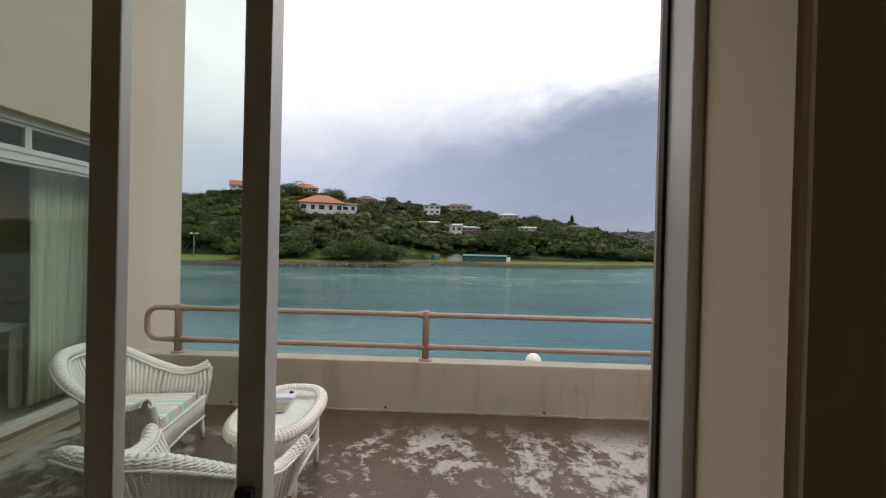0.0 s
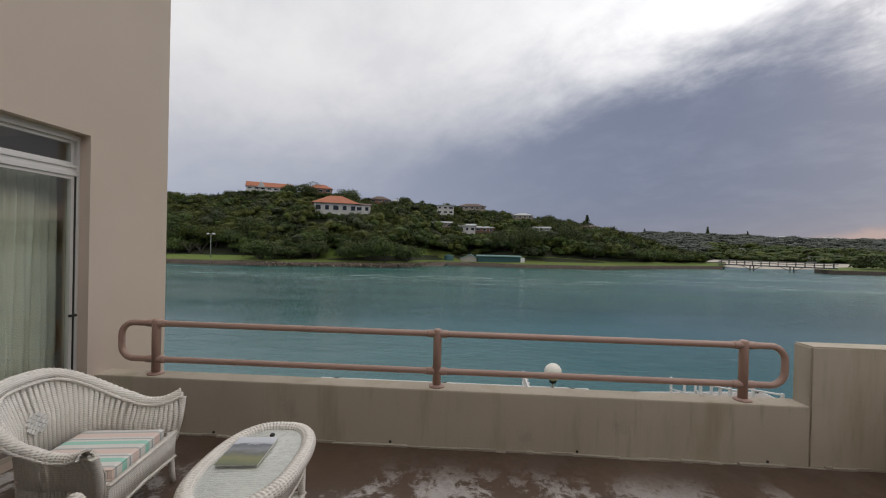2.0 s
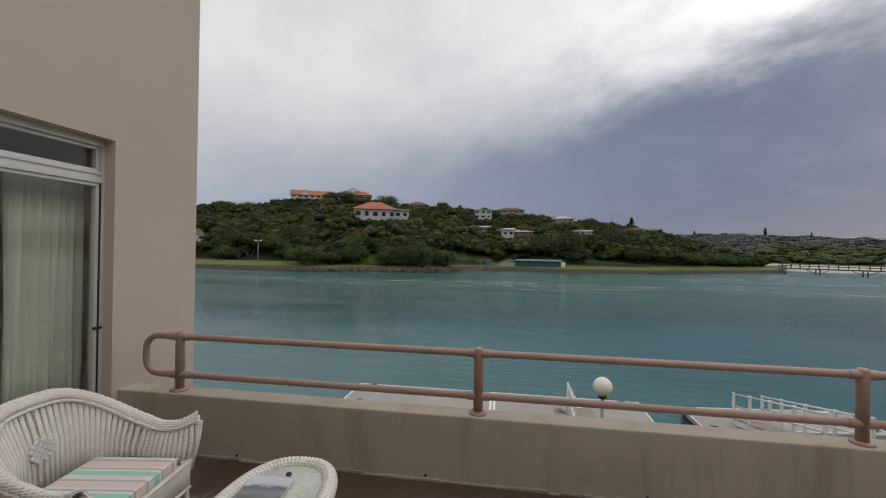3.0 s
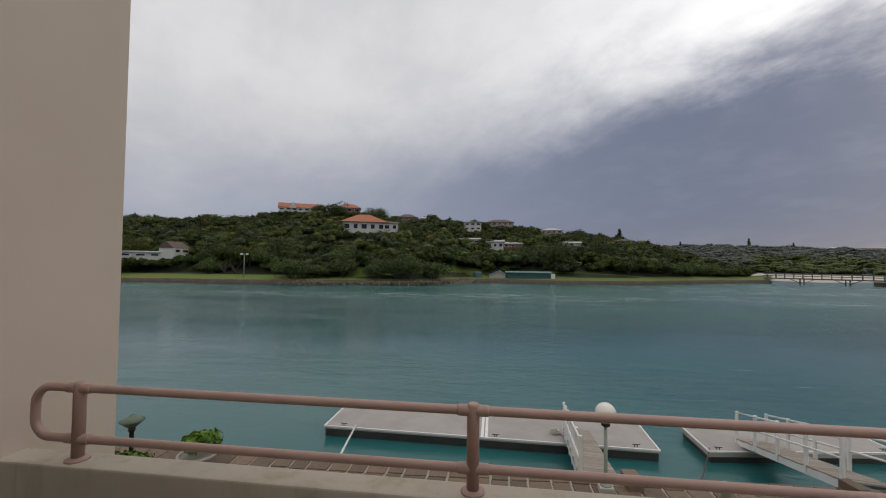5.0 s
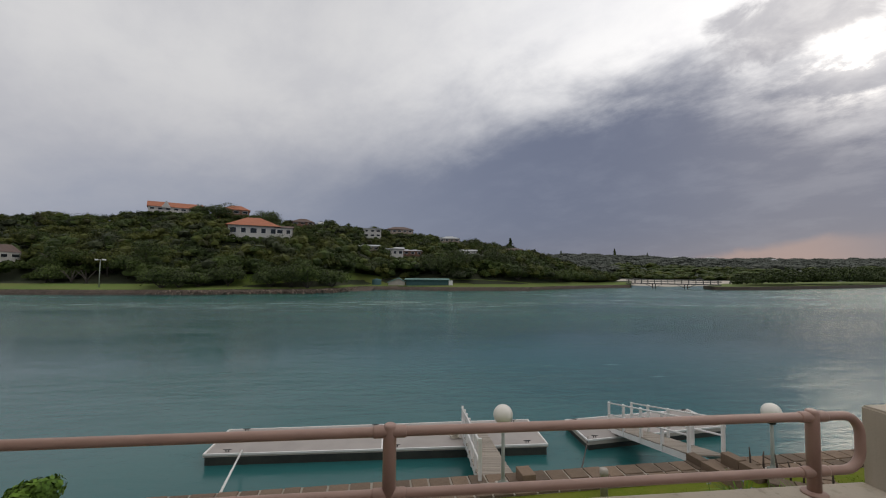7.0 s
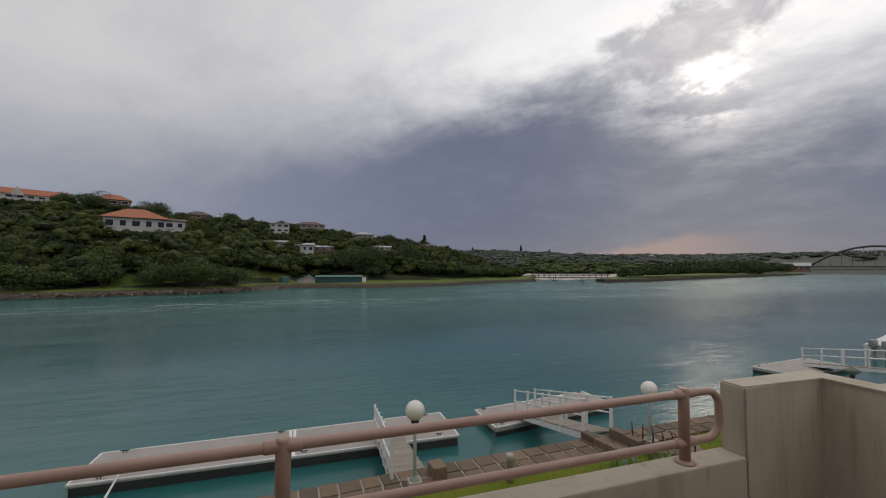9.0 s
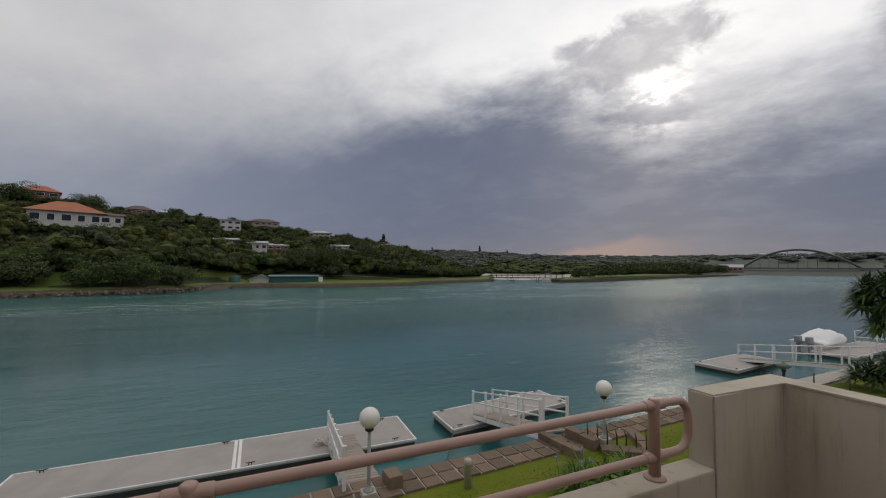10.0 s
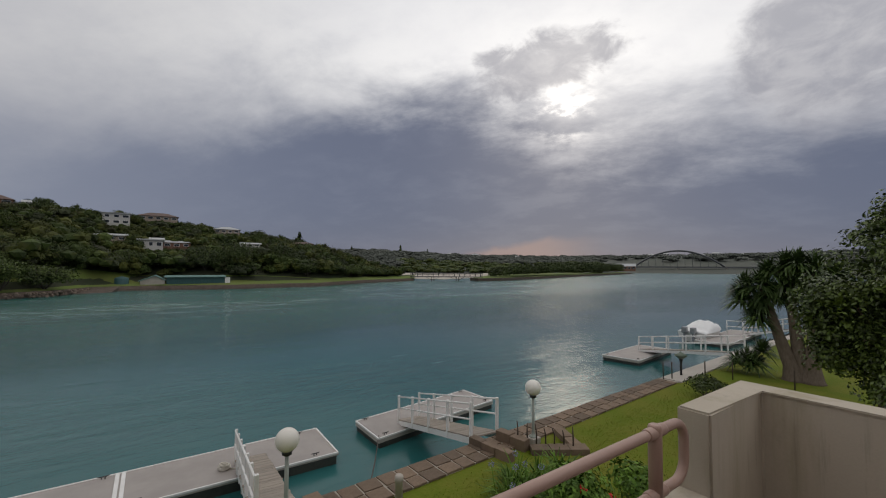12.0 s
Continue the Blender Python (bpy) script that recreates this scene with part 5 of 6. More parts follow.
def pine(az, r, h, base):
    x, y = polar(az, r)
    t = thing("pine_tree", "tall dark pine standing above the hill", "tree", (x, y, base))
    bm = bmesh.new()
    tube(bm, [(0, 0, 0), (0, 0, h)], [0.3, 0.05], 6)
    part("trunk", bm, BARK, t)
    v = []
    for k in range(9):
        z = h * (0.15 + 0.85 * k / 8)
        w = h * 0.22 * (1 - k / 9.5) + 0.3
        p = np.column_stack([rng.normal(0, w * 0.5, 40), rng.normal(0, w * 0.5, 40), rng.normal(z, h * 0.05, 40)])
        v.append(leaves(p, unit(40), h * 0.13, h * 0.07))
    ob = new("crown", quads("crown", np.concatenate(v), LEAF_FAR))
    ob.parent = t


for az_, r_, el_ in ((31.0, 800, 1.2), (33.5, 760, 1.0), (36.0, 830, 1.35), (37.2, 800, 0.9), (39.5, 850, 1.2), (41.0, 840, 1.3), (43.5, 860, 1.1), (46.0, 850, 1.2), (66.5, 860, 1.1), (68.0, 850, 1.3), (72.5, 860, 1.4), (74.0, 850, 1.2), (34.6, 880, 1.5), (35.4, 850, 1.3), (36.6, 890, 1.6), (37.9, 880, 1.5), (38.6, 860, 1.35), (40.2, 890, 1.5), (32.2, 860, 1.5), (62.8, 870, 1.4), (64.4, 880, 1.5), (65.3, 860, 1.2), (69.6, 880, 1.5), (71.0, 860, 1.3)):
    house(az_, r_, el_, rng.uniform(11, 18), 9, 4.0, "hip", HOUSEWHITE, GREYROOF, "distant white house on the low hills", 2.0, windows=3)
house(59.6, 500, -0.25, 26, 12, 4.0, "gable", BRICKRED, GREYROOF, "long red brick waterside building by the road bridge", 3.0, windows=6)


pine(16.3, 214, 9, 9)
pine(29.7, 880, 17, 30)
pine(23.0, 860, 12, 31)
pine(33.5, 900, 10, 30)

# ---------------------------------------------------------------- wicker furniture on the balcony


def shell_curve(n=120):
    """Plan of the tub chair's back and arms, from one arm's tip round to the other: (x, y, top height, lean)."""
    out = []
    for i in range(n + 1):
        u = -1 + 2 * i / n
        au, s = abs(u), (1 if u >= 0 else -1)
        if au < 0.62:
            f = au / 0.62 * math.pi / 2
            x, y = -0.33 * math.cos(f) ** 0.8 if f < math.pi / 2 - 1e-6 else 0.0, 0.36 * math.sin(f) ** 0.85
        else:
            k = (au - 0.62) / 0.38
            x, y = 0.34 * k, 0.36 + 0.085 * k ** 3
        z = 0.535 + 0.275 * (0.5 + 0.5 * math.cos(min(max(au - 0.10, 0.0) / 0.68, 1.0) * math.pi)) + 0.045 * max(0, (au - 0.82) / 0.18) ** 1.7
        out.append((x, s * y * 0.86, z, 0.062 + 0.025 * (1 - au)))
    return out


def normals2(c):
    res = []
    for i in range(len(c)):
        a, b = c[max(i - 1, 0)], c[min(i + 1, len(c) - 1)]
        t = Vector((b[0] - a[0], b[1] - a[1], 0)).normalized()
        n = Vector((t.y, -t.x, 0))
        if n.dot(Vector((c[i][0] - 0.12, c[i][1], 0))) < 0:
            n = -n
        res.append(n)
    return res


def rib(bm, pts, along, out, wide, deep, sides=8):
    """A flattened stave through points, wide along one direction and shallow along the other."""
    rings = [[bm.verts.new(Vector(p) + along * (wide * math.cos(2 * math.pi * k / sides)) + out * (deep * math.sin(2 * math.pi * k / sides))) for k in range(sides)] for p in pts]
    for a, b in zip(rings, rings[1:]):
        for k in range(sides):
            bm.faces.new((a[k], a[(k + 1) % sides], b[(k + 1) % sides], b[k])).smooth = True
    bm.faces.new(rings[0])
    bm.faces.new(rings[-1])
    return bm


def wicker_chair(at, turn, label, cushion=True):
    ch = thing("wicker_armchair", label, "armchair", at, turn, "wicker seating")
    c = shell_curve()
    nn = normals2(c)
    foot = [Vector((x * 0.93, y * 0.93, 0.27)) for x, y, z, l in c]
    waist = [Vector((x, y, 0.27 + (z - 0.27) * 0.55)) for x, y, z, l in c]
    head = [Vector((x, y, z)) + n * l for (x, y, z, l), n in zip(c, nn)]
    # woven sheet
    bm = bmesh.new()
    rows = [[bm.verts.new(p) for p in line] for line in (foot, waist, head)]
    for a, b in zip(rows, rows[1:]):
        for i in range(len(a) - 1):
            bm.faces.new((a[i], a[i + 1], b[i + 1], b[i])).smooth = True
    bmesh.ops.solidify(bm, geom=list(bm.faces), thickness=0.009)
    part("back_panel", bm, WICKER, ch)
    for k in range(0, len(c), 2):
        along = Vector((-nn[k].y, nn[k].x, 0))
        part("stave", rib(bmesh.new(), [foot[k], waist[k], head[k]], along, nn[k], 0.0132, 0.0066), WICKER, ch)
    # braided band under the roll
    bm = bmesh.new()
    band = [p * 0.84 + q * 0.16 - n * 0.012 for p, q, n in zip(head, waist, nn)]
    tube(bm, band, 0.010, 6, rope=0.25, twist=190)
    tube(bm, [p + n * 0.028 for p, n in zip(band, nn)], 0.010, 6, rope=0.25, twist=190)
    part("braid", bm, WICKER, ch)
    # flared rim: the staves bend outwards over the edge and end in a thin braid
    fine = shell_curve(620)
    fn = normals2(fine)
    bm = bmesh.new()
    over = ((-0.012, -0.03), (0.0, 0.0), (0.016, 0.021), (0.040, 0.031), (0.064, 0.024), (0.080, 0.004), (0.084, -0.02))
    under = ((0.074, -0.018), (0.062, 0.006), (0.040, 0.016), (0.018, 0.006), (0.006, -0.03))
    rings, rim = [], []
    for i, ((x, y, z, l), n) in enumerate(zip(fine, fn)):
        u = abs(-1 + 2 * i / 620)
        size = 0.72 + 0.25 * (1 - u) + (0.14 * max(0.0, (u - 0.86) / 0.14) ** 1.5)
        ridge = 0.0045 * abs(math.sin(math.pi * i / 9.0)) - 0.002
        base = Vector((x, y, z)) + n * (l - 0.012)
        ring = []
        for k, (a, c_) in enumerate(over + under):
            g = ridge if k < len(over) else 0.0
            ring.append(bm.verts.new(base + n * (a * size + g * 0.5) + Vector((0, 0, c_ * size + g))))
        rings.append(ring)
        rim.append(base + n * (0.082 * size) + Vector((0, 0, -0.02 * size)))
    for p, q in zip(rings, rings[1:]):
        for k in range(len(p)):
            j = (k + 1) % len(p)
            bm.faces.new((p[k], p[j], q[j], q[k])).smooth = True
    bm.faces.new(list(reversed(rings[0])))
    bm.faces.new(rings[-1])
    part("rolled_edge", bm, WICKER, ch)
    bm = bmesh.new()
    tube(bm, rim[::2], 0.009, 8, rope=0.25, twist=260, strands=2)
    part("rim_braid", bm, WICKER, ch)
    # bound posts from the arm tips down to the front legs
    for q, r0 in ((0, 1), (-1, -1)):
        bm = bmesh.new()
        tip, low = head[q] + Vector((0.012, 0, -0.03)), foot[q] + Vector((-0.015, 0, 0.0))
        tube(bm, [tip.lerp(low, k / 30) + Vector((0.012 * math.sin(math.pi * k / 30), 0, 0)) for k in range(31)], [0.022 - 0.004 * k / 30 for k in range(31)], 16, rope=0.08, twist=260, strands=4)
        part("arm_post", bm, WICKER, ch)
    # seat frame and apron
    bm = bmesh.new()
    prism(bm, [(0.315, -0.30), (0.315, 0.30), (0.0, 0.275), (-0.2, 0.215), (-0.29, 0.0), (-0.2, -0.215), (0.0, -0.275)], 0.268, 0.320)
    part("seat", bm, WICKER, ch)
    n = 46
    for i in range(n):
        y = -0.325 + 0.65 * i / (n - 1)
        part("apron_stave", tube(bmesh.new(), [(0.320, y, 0.165 + 0.02 * math.cos(y * 5)), (0.325, y, 0.336)], 0.0078, 5), WICKER, ch)
    bm = bmesh.new()
    tube(bm, [(0.327, -0.335, 0.337), (0.327, 0.335, 0.337)], 0.014, 8, rope=0.2, twist=180)
    tube(bm, [(0.325, -0.335, 0.17), (0.325, 0.0, 0.187), (0.325, 0.335, 0.17)], 0.011, 8, rope=0.2, twist=180)
    part("apron", bm, WICKER, ch)
    for s in (-1, 1):
        for i in range(30):
            x = -0.25 + 0.565 * i / 29
            yy = s * (0.305 if x > 0 else 0.305 * math.sqrt(max(0.02, 1 - (x / 0.33) ** 2)))
            part("skirt_stave", tube(bmesh.new(), [(x, yy * 0.99, 0.205), (x, yy, 0.30)], 0.0075, 5), WICKER, ch)
    for x, y, sx in ((0.305, 0.31, 0.02), (0.305, -0.31, 0.02), (-0.22, 0.21, -0.10), (-0.22, -0.21, -0.10)):
        bm = bmesh.new()
        tube(bm, [(x + sx, y * 1.03, 0.0), (x + sx * 0.6, y * 1.01, 0.08), (x, y, 0.20), (x, y, 0.34)], [0.017, 0.019, 0.022, 0.024], 10)
        part("leg", bm, WICKER, ch)
    for a, b in (((0.305, 0.31, 0.12), (-0.25, 0.215, 0.12)), ((0.305, -0.31, 0.12), (-0.25, -0.215, 0.12)), ((0.02, -0.265, 0.13), (0.02, 0.265, 0.13))):
        bm = bmesh.new()
        tube(bm, [a, tuple((p + q) / 2 + (0.03 if i == 2 else 0) for i, (p, q) in enumerate(zip(a, b))), b], 0.011, 8)
        part("stretcher", bm, WICKER, ch)
    if cushion:
        bm = bmesh.new()
        box(bm, (-0.22, -0.255, 0.321), (0.295, 0.255, 0.395), 0.022)
        cu = part("seat_cushion", bm, STRIPES, ch, "mint, pink and grey striped cushion")
        bm = bmesh.new()
        for z in (0.331, 0.387):
            tube(bm, [(-0.215, -0.252, z), (0.292, -0.252, z), (0.292, 0.252, z), (-0.215, 0.252, z)], 0.005, 6, closed=True)
        part("piping", bm, STRIPES, cu)
    for i in range(-3, 4):
        for j in range(-3, 4):
            if abs(i) + abs(j) < 5 and (i + j) % 2 == 0:
                y, z = i * 0.020, 0.55 + j * 0.017
                x = -0.312 - (z - 0.5) * 0.22 + abs(y) * 0.15
                k = pose(x, y, z, 45, 0, 0) @ pose(0, 0, 0, 0, 12, 0)
                part("lattice_piece", box(bmesh.new(), (-0.002, -0.010, -0.010), (0.012, 0.010, 0.010), 0, k), WHITE, ch, "small white woven diamond")
    ch.scale = (0.94, 0.94, 0.96)
    return ch


wicker_chair((-1.955, -1.03, 0.0), 9, "white wicker tub armchair with a striped cushion")
wicker_chair((-0.93, -2.04, 0.0), 86, "bare white wicker tub armchair with its back to the house", False)


def stadium(hw, hl, n=96):
    out = []
    for i in range(n):
        a = 2 * math.pi * i / n
        c, s = math.cos(a), math.sin(a)
        out.append((hw * math.copysign(abs(c) ** 0.75, c), hl * math.copysign(abs(s) ** 0.85, s)))
    return out


def wicker_table(at, turn, hw, hl, h, label, glass_top=True):
    t = thing("wicker_table", label, "table", at, turn)
    st = stadium(hw - 0.04, hl - 0.04, 620)
    bm = bmesh.new()
    tube(bm, [(x, y, h - 0.038) for x, y in st], 0.039, 20, closed=True, rope=0.055, twist=300, strands=1)
    part("rim", bm, WICKER, t)
    inner = stadium(hw - 0.075, hl - 0.075, 80)
    bm = bmesh.new()
    prism(bm, inner, h - 0.05, h - 0.03)
    part("tabletop", bm, WICKER, t)
    for i in range(48):
        y = (hl - 0.09) * (-1 + 2 * i / 47)
        x = (hw - 0.08) * max(0.0, 1 - abs(y / (hl - 0.07)) ** 2.35) ** 0.42
        part("reed", tube(bmesh.new(), [(-x, y, h - 0.032), (x, y, h - 0.032)], 0.0062, 5), WICKER, t)
    if glass_top:
        bm = bmesh.new()
        prism(bm, stadium(hw - 0.07, hl - 0.07, 80), h - 0.026, h - 0.018)
        part("glass_top", bm, TABLEGLASS, t, "pale green glass top").visible_shadow = False
    bm = bmesh.new()
    sk = stadium(hw - 0.05, hl - 0.05, 150)
    for x, y in sk:
        tube(bm, [(x * 0.93, y * 0.95, h - 0.17), (x, y, h - 0.06)], 0.008, 5)
    tube(bm, [(x * 0.93, y * 0.95, h - 0.175) for x, y in sk], 0.011, 8, closed=True, rope=0.2, twist=180)
    part("skirt", bm, WICKER, t)
    for sx in (-1, 1):
        for sy in (-1, 1):
            x, y = sx * (hw - 0.10), sy * (hl * 0.52)
            bm = bmesh.new()
            tube(bm, [(x * 1.02, y * 1.02, 0), (x, y, 0.12), (x, y, h - 0.06)], [0.016, 0.02, 0.022], 10)
            part("leg", bm, WICKER, t)
    bm = bmesh.new()
    n = 40
    for i in range(n):
        y = -hl * 0.56 + 2 * hl * 0.56 * i / (n - 1)
        tube(bm, [(-hw + 0.1, y, 0.16), (hw - 0.1, y, 0.16)], 0.008, 5)
    for x in (-hw + 0.09, hw - 0.09):
        tube(bm, [(x, -hl * 0.57, 0.16), (x, hl * 0.57, 0.16)], 0.013, 8, rope=0.2, twist=180)
    part("shelf", bm, WICKER, t, "woven lower shelf")
    return t


wicker_table((-0.855, -1.235, 0.0), 3, 0.27, 0.44, 0.50, "oval white wicker coffee table with a glass top")


def ottoman(at):
    o = thing("wicker_ottoman", "white woven wicker stool with rounded corners", "stool", at)
    hw, hl, h = 0.34, 0.30, 0.50
    bm = bmesh.new()
    prism(bm, stadium(hw, hl, 60), h - 0.06, h - 0.004)
    bmesh.ops.bevel(bm, geom=[e for e in bm.edges if all(v.co.z > h - 0.01 for v in e.verts)], offset=0.03, segments=3, affect="EDGES")
    part("seat", bm, WICKER, o)
    bm = bmesh.new()
    for i in range(44):
        x = -hw * 0.93 + 2 * hw * 0.93 * i / 43
        y = hl * max(0.0, 1 - abs(x / hw) ** 2.5) ** 0.45 * 0.94
        tube(bm, [(x, -y, h + 0.001), (x, y, h + 0.001)], 0.006, 4, rope=0.3, twist=260)
    part("weave", bm, WICKER, o)
    bm = bmesh.new()
    for x, y in stadium(hw - 0.015, hl - 0.015, 100):
        tube(bm, [(x * 0.97, y * 0.97, 0.12), (x, y, h - 0.05)], 0.008, 5)
    part("side_staves", bm, WICKER, o)
    for sx in (-1, 1):
        for sy in (-1, 1):
            bm = bmesh.new()
            tube(bm, [(sx * 0.26, sy * 0.22, 0), (sx * 0.25, sy * 0.21, h - 0.06)], 0.02, 8)
            part("leg", bm, WICKER, o)


ottoman((1.93, -1.66, 0.0))


def magazine():
    m = thing("magazine", "thick glossy magazine with a landscape photograph lying on the table", "magazine", (-0.925, -1.17, 0.483), 6)
    bm = bmesh.new()
    box(bm, (-0.105, -0.145, 0.0), (0.105, 0.145, 0.009), 0.002)
    part("pages", bm, WHITE, m)
    bm = bmesh.new()
    box(bm, (-0.107, -0.147, 0.0095), (0.107, 0.147, 0.0105))
    part("cover", bm, COVERPIC, m, "printed cover with a landscape photograph")
    o = thing("ornament", "small dark pebble shaped ornament on the table", "ornament", (-0.885, -0.98, 0.483))
    bm = bmesh.new()
    lathe(bm, [(0.010, 0), (0.016, 0.005), (0.012, 0.012), (0.004, 0.017)], 14)
    part("body", bm, DARKMETAL, o)


magazine()

# ---------------------------------------------------------------- garden and quay details


def spiky(n, length, width, centre, droop=0.35, low=-0.2):
    """Sword leaves that spring from one point: two joined quads each."""
    c = np.array(centre, float)
    d = unit(n)
    d[:, 2] = np.abs(d[:, 2]) * (1 - low) + low
    d /= np.linalg.norm(d, axis=1)[:, None]
    ln = (length * rng.uniform(0.75, 1.15, n))[:, None]
    side = np.cross(d, np.array([0, 0, 1.0]))
    side /= np.linalg.norm(side, axis=1)[:, None] + 1e-6
    w = width * rng.uniform(0.8, 1.2, n)[:, None]
    m = c + d * ln * 0.55
    tip = c + d * ln + np.array([0, 0, -1.0]) * ln * droop * rng.uniform(0.4, 1.2, n)[:, None]
    q = np.empty((n, 8, 3))
    q[:, 0], q[:, 1], q[:, 2], q[:, 3] = c + d * 0.05 - side * w * 0.3, c + d * 0.05 + side * w * 0.3, m + side * w * 0.5, m - side * w * 0.5
    q[:, 4], q[:, 5], q[:, 6], q[:, 7] = m - side * w * 0.5, m + side * w * 0.5, tip + side * w * 0.05, tip - side * w * 0.05
    return q.reshape(-1, 3)


def yucca_clump():
    y = thing("yucca_tree", "old many-stemmed yucca with spiky green heads", "tree", (21.7, 4.0, LAWN))
    heads = [(-0.2, 1.2, 3.85), (0.1, 0.4, 4.6), (0.2, -0.5, 4.6)]
    feet = [(0.0, 0.22), (0.15, 0.0), (0.05, -0.32)]
    for i, (h, b) in enumerate(zip(heads, feet)):
        bm = bmesh.new()
        tube(bm, [(b[0], b[1], -0.15), (b[0], b[1], 0.12), (b[0] * 0.8 + h[0] * 0.2, b[1] * 0.9 + h[1] * 0.1, 0.6), (b[0] * 0.5 + h[0] * 0.5, b[1] * 0.55 + h[1] * 0.45, h[2] * 0.45), h], [0.52, 0.40, 0.27, 0.20, 0.13], 12)
        part("stem", bm, BARK, y)
    for h in heads:
        for k in range(3):
            q = (h[0] + rng.uniform(-0.3, 0.3), h[1] + rng.uniform(-0.3, 0.3), h[2] - 0.35 - 0.4 * k)
            ob = new("leaf_head", quads("leaf_head", spiky(120, 0.75, 0.08, q, 0.5, -0.8), YUCCA))
            ob.parent = y
    tops = heads + [(0.0, 0.95, 4.35), (0.2, -1.1, 4.2), (-0.1, 1.8, 3.75), (-0.2, 1.35, 2.4), (0.0, 0.9, 3.4), (0.3, -0.1, 3.8), (-0.2, 1.9, 3.1), (0.0, 0.0, 4.7), (0.1, -0.9, 3.5)]
    for h in tops:
        ob = new("leaf_head", quads("leaf_head", spiky(190, 0.95, 0.085, h, 0.3, -0.45), YUCCA))
        ob.parent = y
    for h in ((-0.2, 1.75, 0.55), (0.0, 1.3, 0.95), (-0.3, 2.1, 0.35), (-0.2, 1.5, 0.4)):
        ob = new("leaf_head", quads("leaf_head", spiky(150, 0.85, 0.075, h, 0.3, -0.2), YUCCA))
        ob.parent = y


yucca_clump()


def garden_tree():
    t = thing("tree", "broad leafy evergreen tree beside the balcony", "tree", (15.6, 0.75, LAWN))
    bm = bmesh.new()
    tube(bm, [(0, 0, -0.2), (0.05, 0.1, 1.2), (0.0, 0.2, 2.4)], [0.3, 0.22, 0.17], 10)
    ends = []
    for i in range(16):
        a = 2 * math.pi * i / 16 + rng.uniform(-0.2, 0.2)
        e = (1.6 * math.cos(a), 1.3 * math.sin(a) - 0.4, rng.uniform(2.6, 4.4))
        mid = (e[0] * 0.45, e[1] * 0.45, 2.1 + (e[2] - 2.1) * 0.5)
        tube(bm, [(0, 0.15, 1.6 + 0.05 * i), mid, e], [0.09, 0.05, 0.012], 6)
    part("trunk", bm, BARK, t)
    v = []
    for centre, size, lumps in (((0.1, -0.6, 4.0), (2.5, 1.9, 2.0), 150), ((0.0, -0.75, 5.4), (1.7, 1.2, 1.15), 55), ((-0.2, 0.95, 3.7), (1.2, 1.1, 0.9), 46),
                                ((-0.1, -0.6, 2.3), (2.3, 1.9, 1.3), 80), ((-0.3, 0.7, 2.6), (1.4, 1.0, 0.85), 36), ((0.2, -1.6, 6.2), (1.4, 1.1, 1.1), 46)):
        for i in range(lumps):
            d = unit(1)[0] * rng.uniform(0.45, 0.95)
            r = rng.uniform(0.28, 0.5)
            o = np.array(centre) + d * np.array(size)
            u = unit(150)
            p = o + u * r * rng.uniform(0.35, 1.1, (150, 1)) * np.array((1.15, 1.15, 0.8))
            v.append(leaves(p, u + np.array((0, 0, 0.5)), 0.125, 0.07, 0.7))
    ob = new("crown", quads("crown", np.concatenate(v), LEAF_NEAR))
    ob.parent = t


garden_tree()


def shrub(at, size, n, mt, label, length=0.12, width=0.06, name="shrub"):
    s = thing(name, label, "shrub", at)
    bm = bmesh.new()
    for i in range(7):
        a = 2 * math.pi * i / 7
        tube(bm, [(0, 0, -0.05), (0.5 * size[0] * math.cos(a), 0.5 * size[1] * math.sin(a), size[2] * rng.uniform(0.8, 1.3))], [0.02, 0.005], 5)
    part("stems", bm, BARK, s)
    ob = new("foliage", quads("foliage", crown((0, 0, size[2] * 0.75), size, 9, n // 9, length, width), mt))
    ob.parent = s
    return s


def flowers(parent, spots, r, mt, name):
    for p in spots:
        v = leaves(np.array(p) + unit(26) * r * 0.6, unit(26), r, r * 0.7)
        ob = new(name, quads(name, v, mt))
        ob.parent = parent


hib = shrub((6.55, 3.55, LAWN), (0.85, 0.8, 0.62), 1800, LEAF_BRIGHT, "leafy hibiscus shrub with red flowers")
flowers(hib, [(0.35, 0.12, 0.92), (-0.35, -0.35, 0.85), (0.1, -0.6, 0.7)], 0.085, REDPETAL, "flower")
shrub((7.7, 3.0, LAWN), (0.7, 0.7, 0.55), 1300, LEAF_BRIGHT, "bright green garden shrub")
shrub((5.4, 3.0, LAWN), (0.6, 0.6, 0.5), 1100, LEAF_NEAR, "dark green garden shrub")


def strap_clump(at, n, length, label, petals):
    c = thing("agapanthus", label, "flower clump", at)
    ob = new("foliage", quads("foliage", np.concatenate([spiky(n // 6, length, 0.035, (rng.uniform(-0.5, 0.5), rng.uniform(-0.4, 0.4), 0), 0.35, 0.25) for _ in range(6)]), LEAF_BRIGHT))
    ob.parent = c
    for i in range(petals):
        x, y, z = rng.uniform(-0.6, 0.5), rng.uniform(-0.4, 0.4), rng.uniform(0.5, 0.75)
        bm = bmesh.new()
        tube(bm, [(x * 0.8, y * 0.8, 0), (x, y, z)], 0.008, 5)
        st = part("stalk", bm, LEAF_BRIGHT, c)
        o2 = new("flower_head", quads("flower_head", leaves(np.array((x, y, z)) + unit(30) * 0.055, unit(30), 0.05, 0.022), BLUEPETAL))
        o2.parent = st


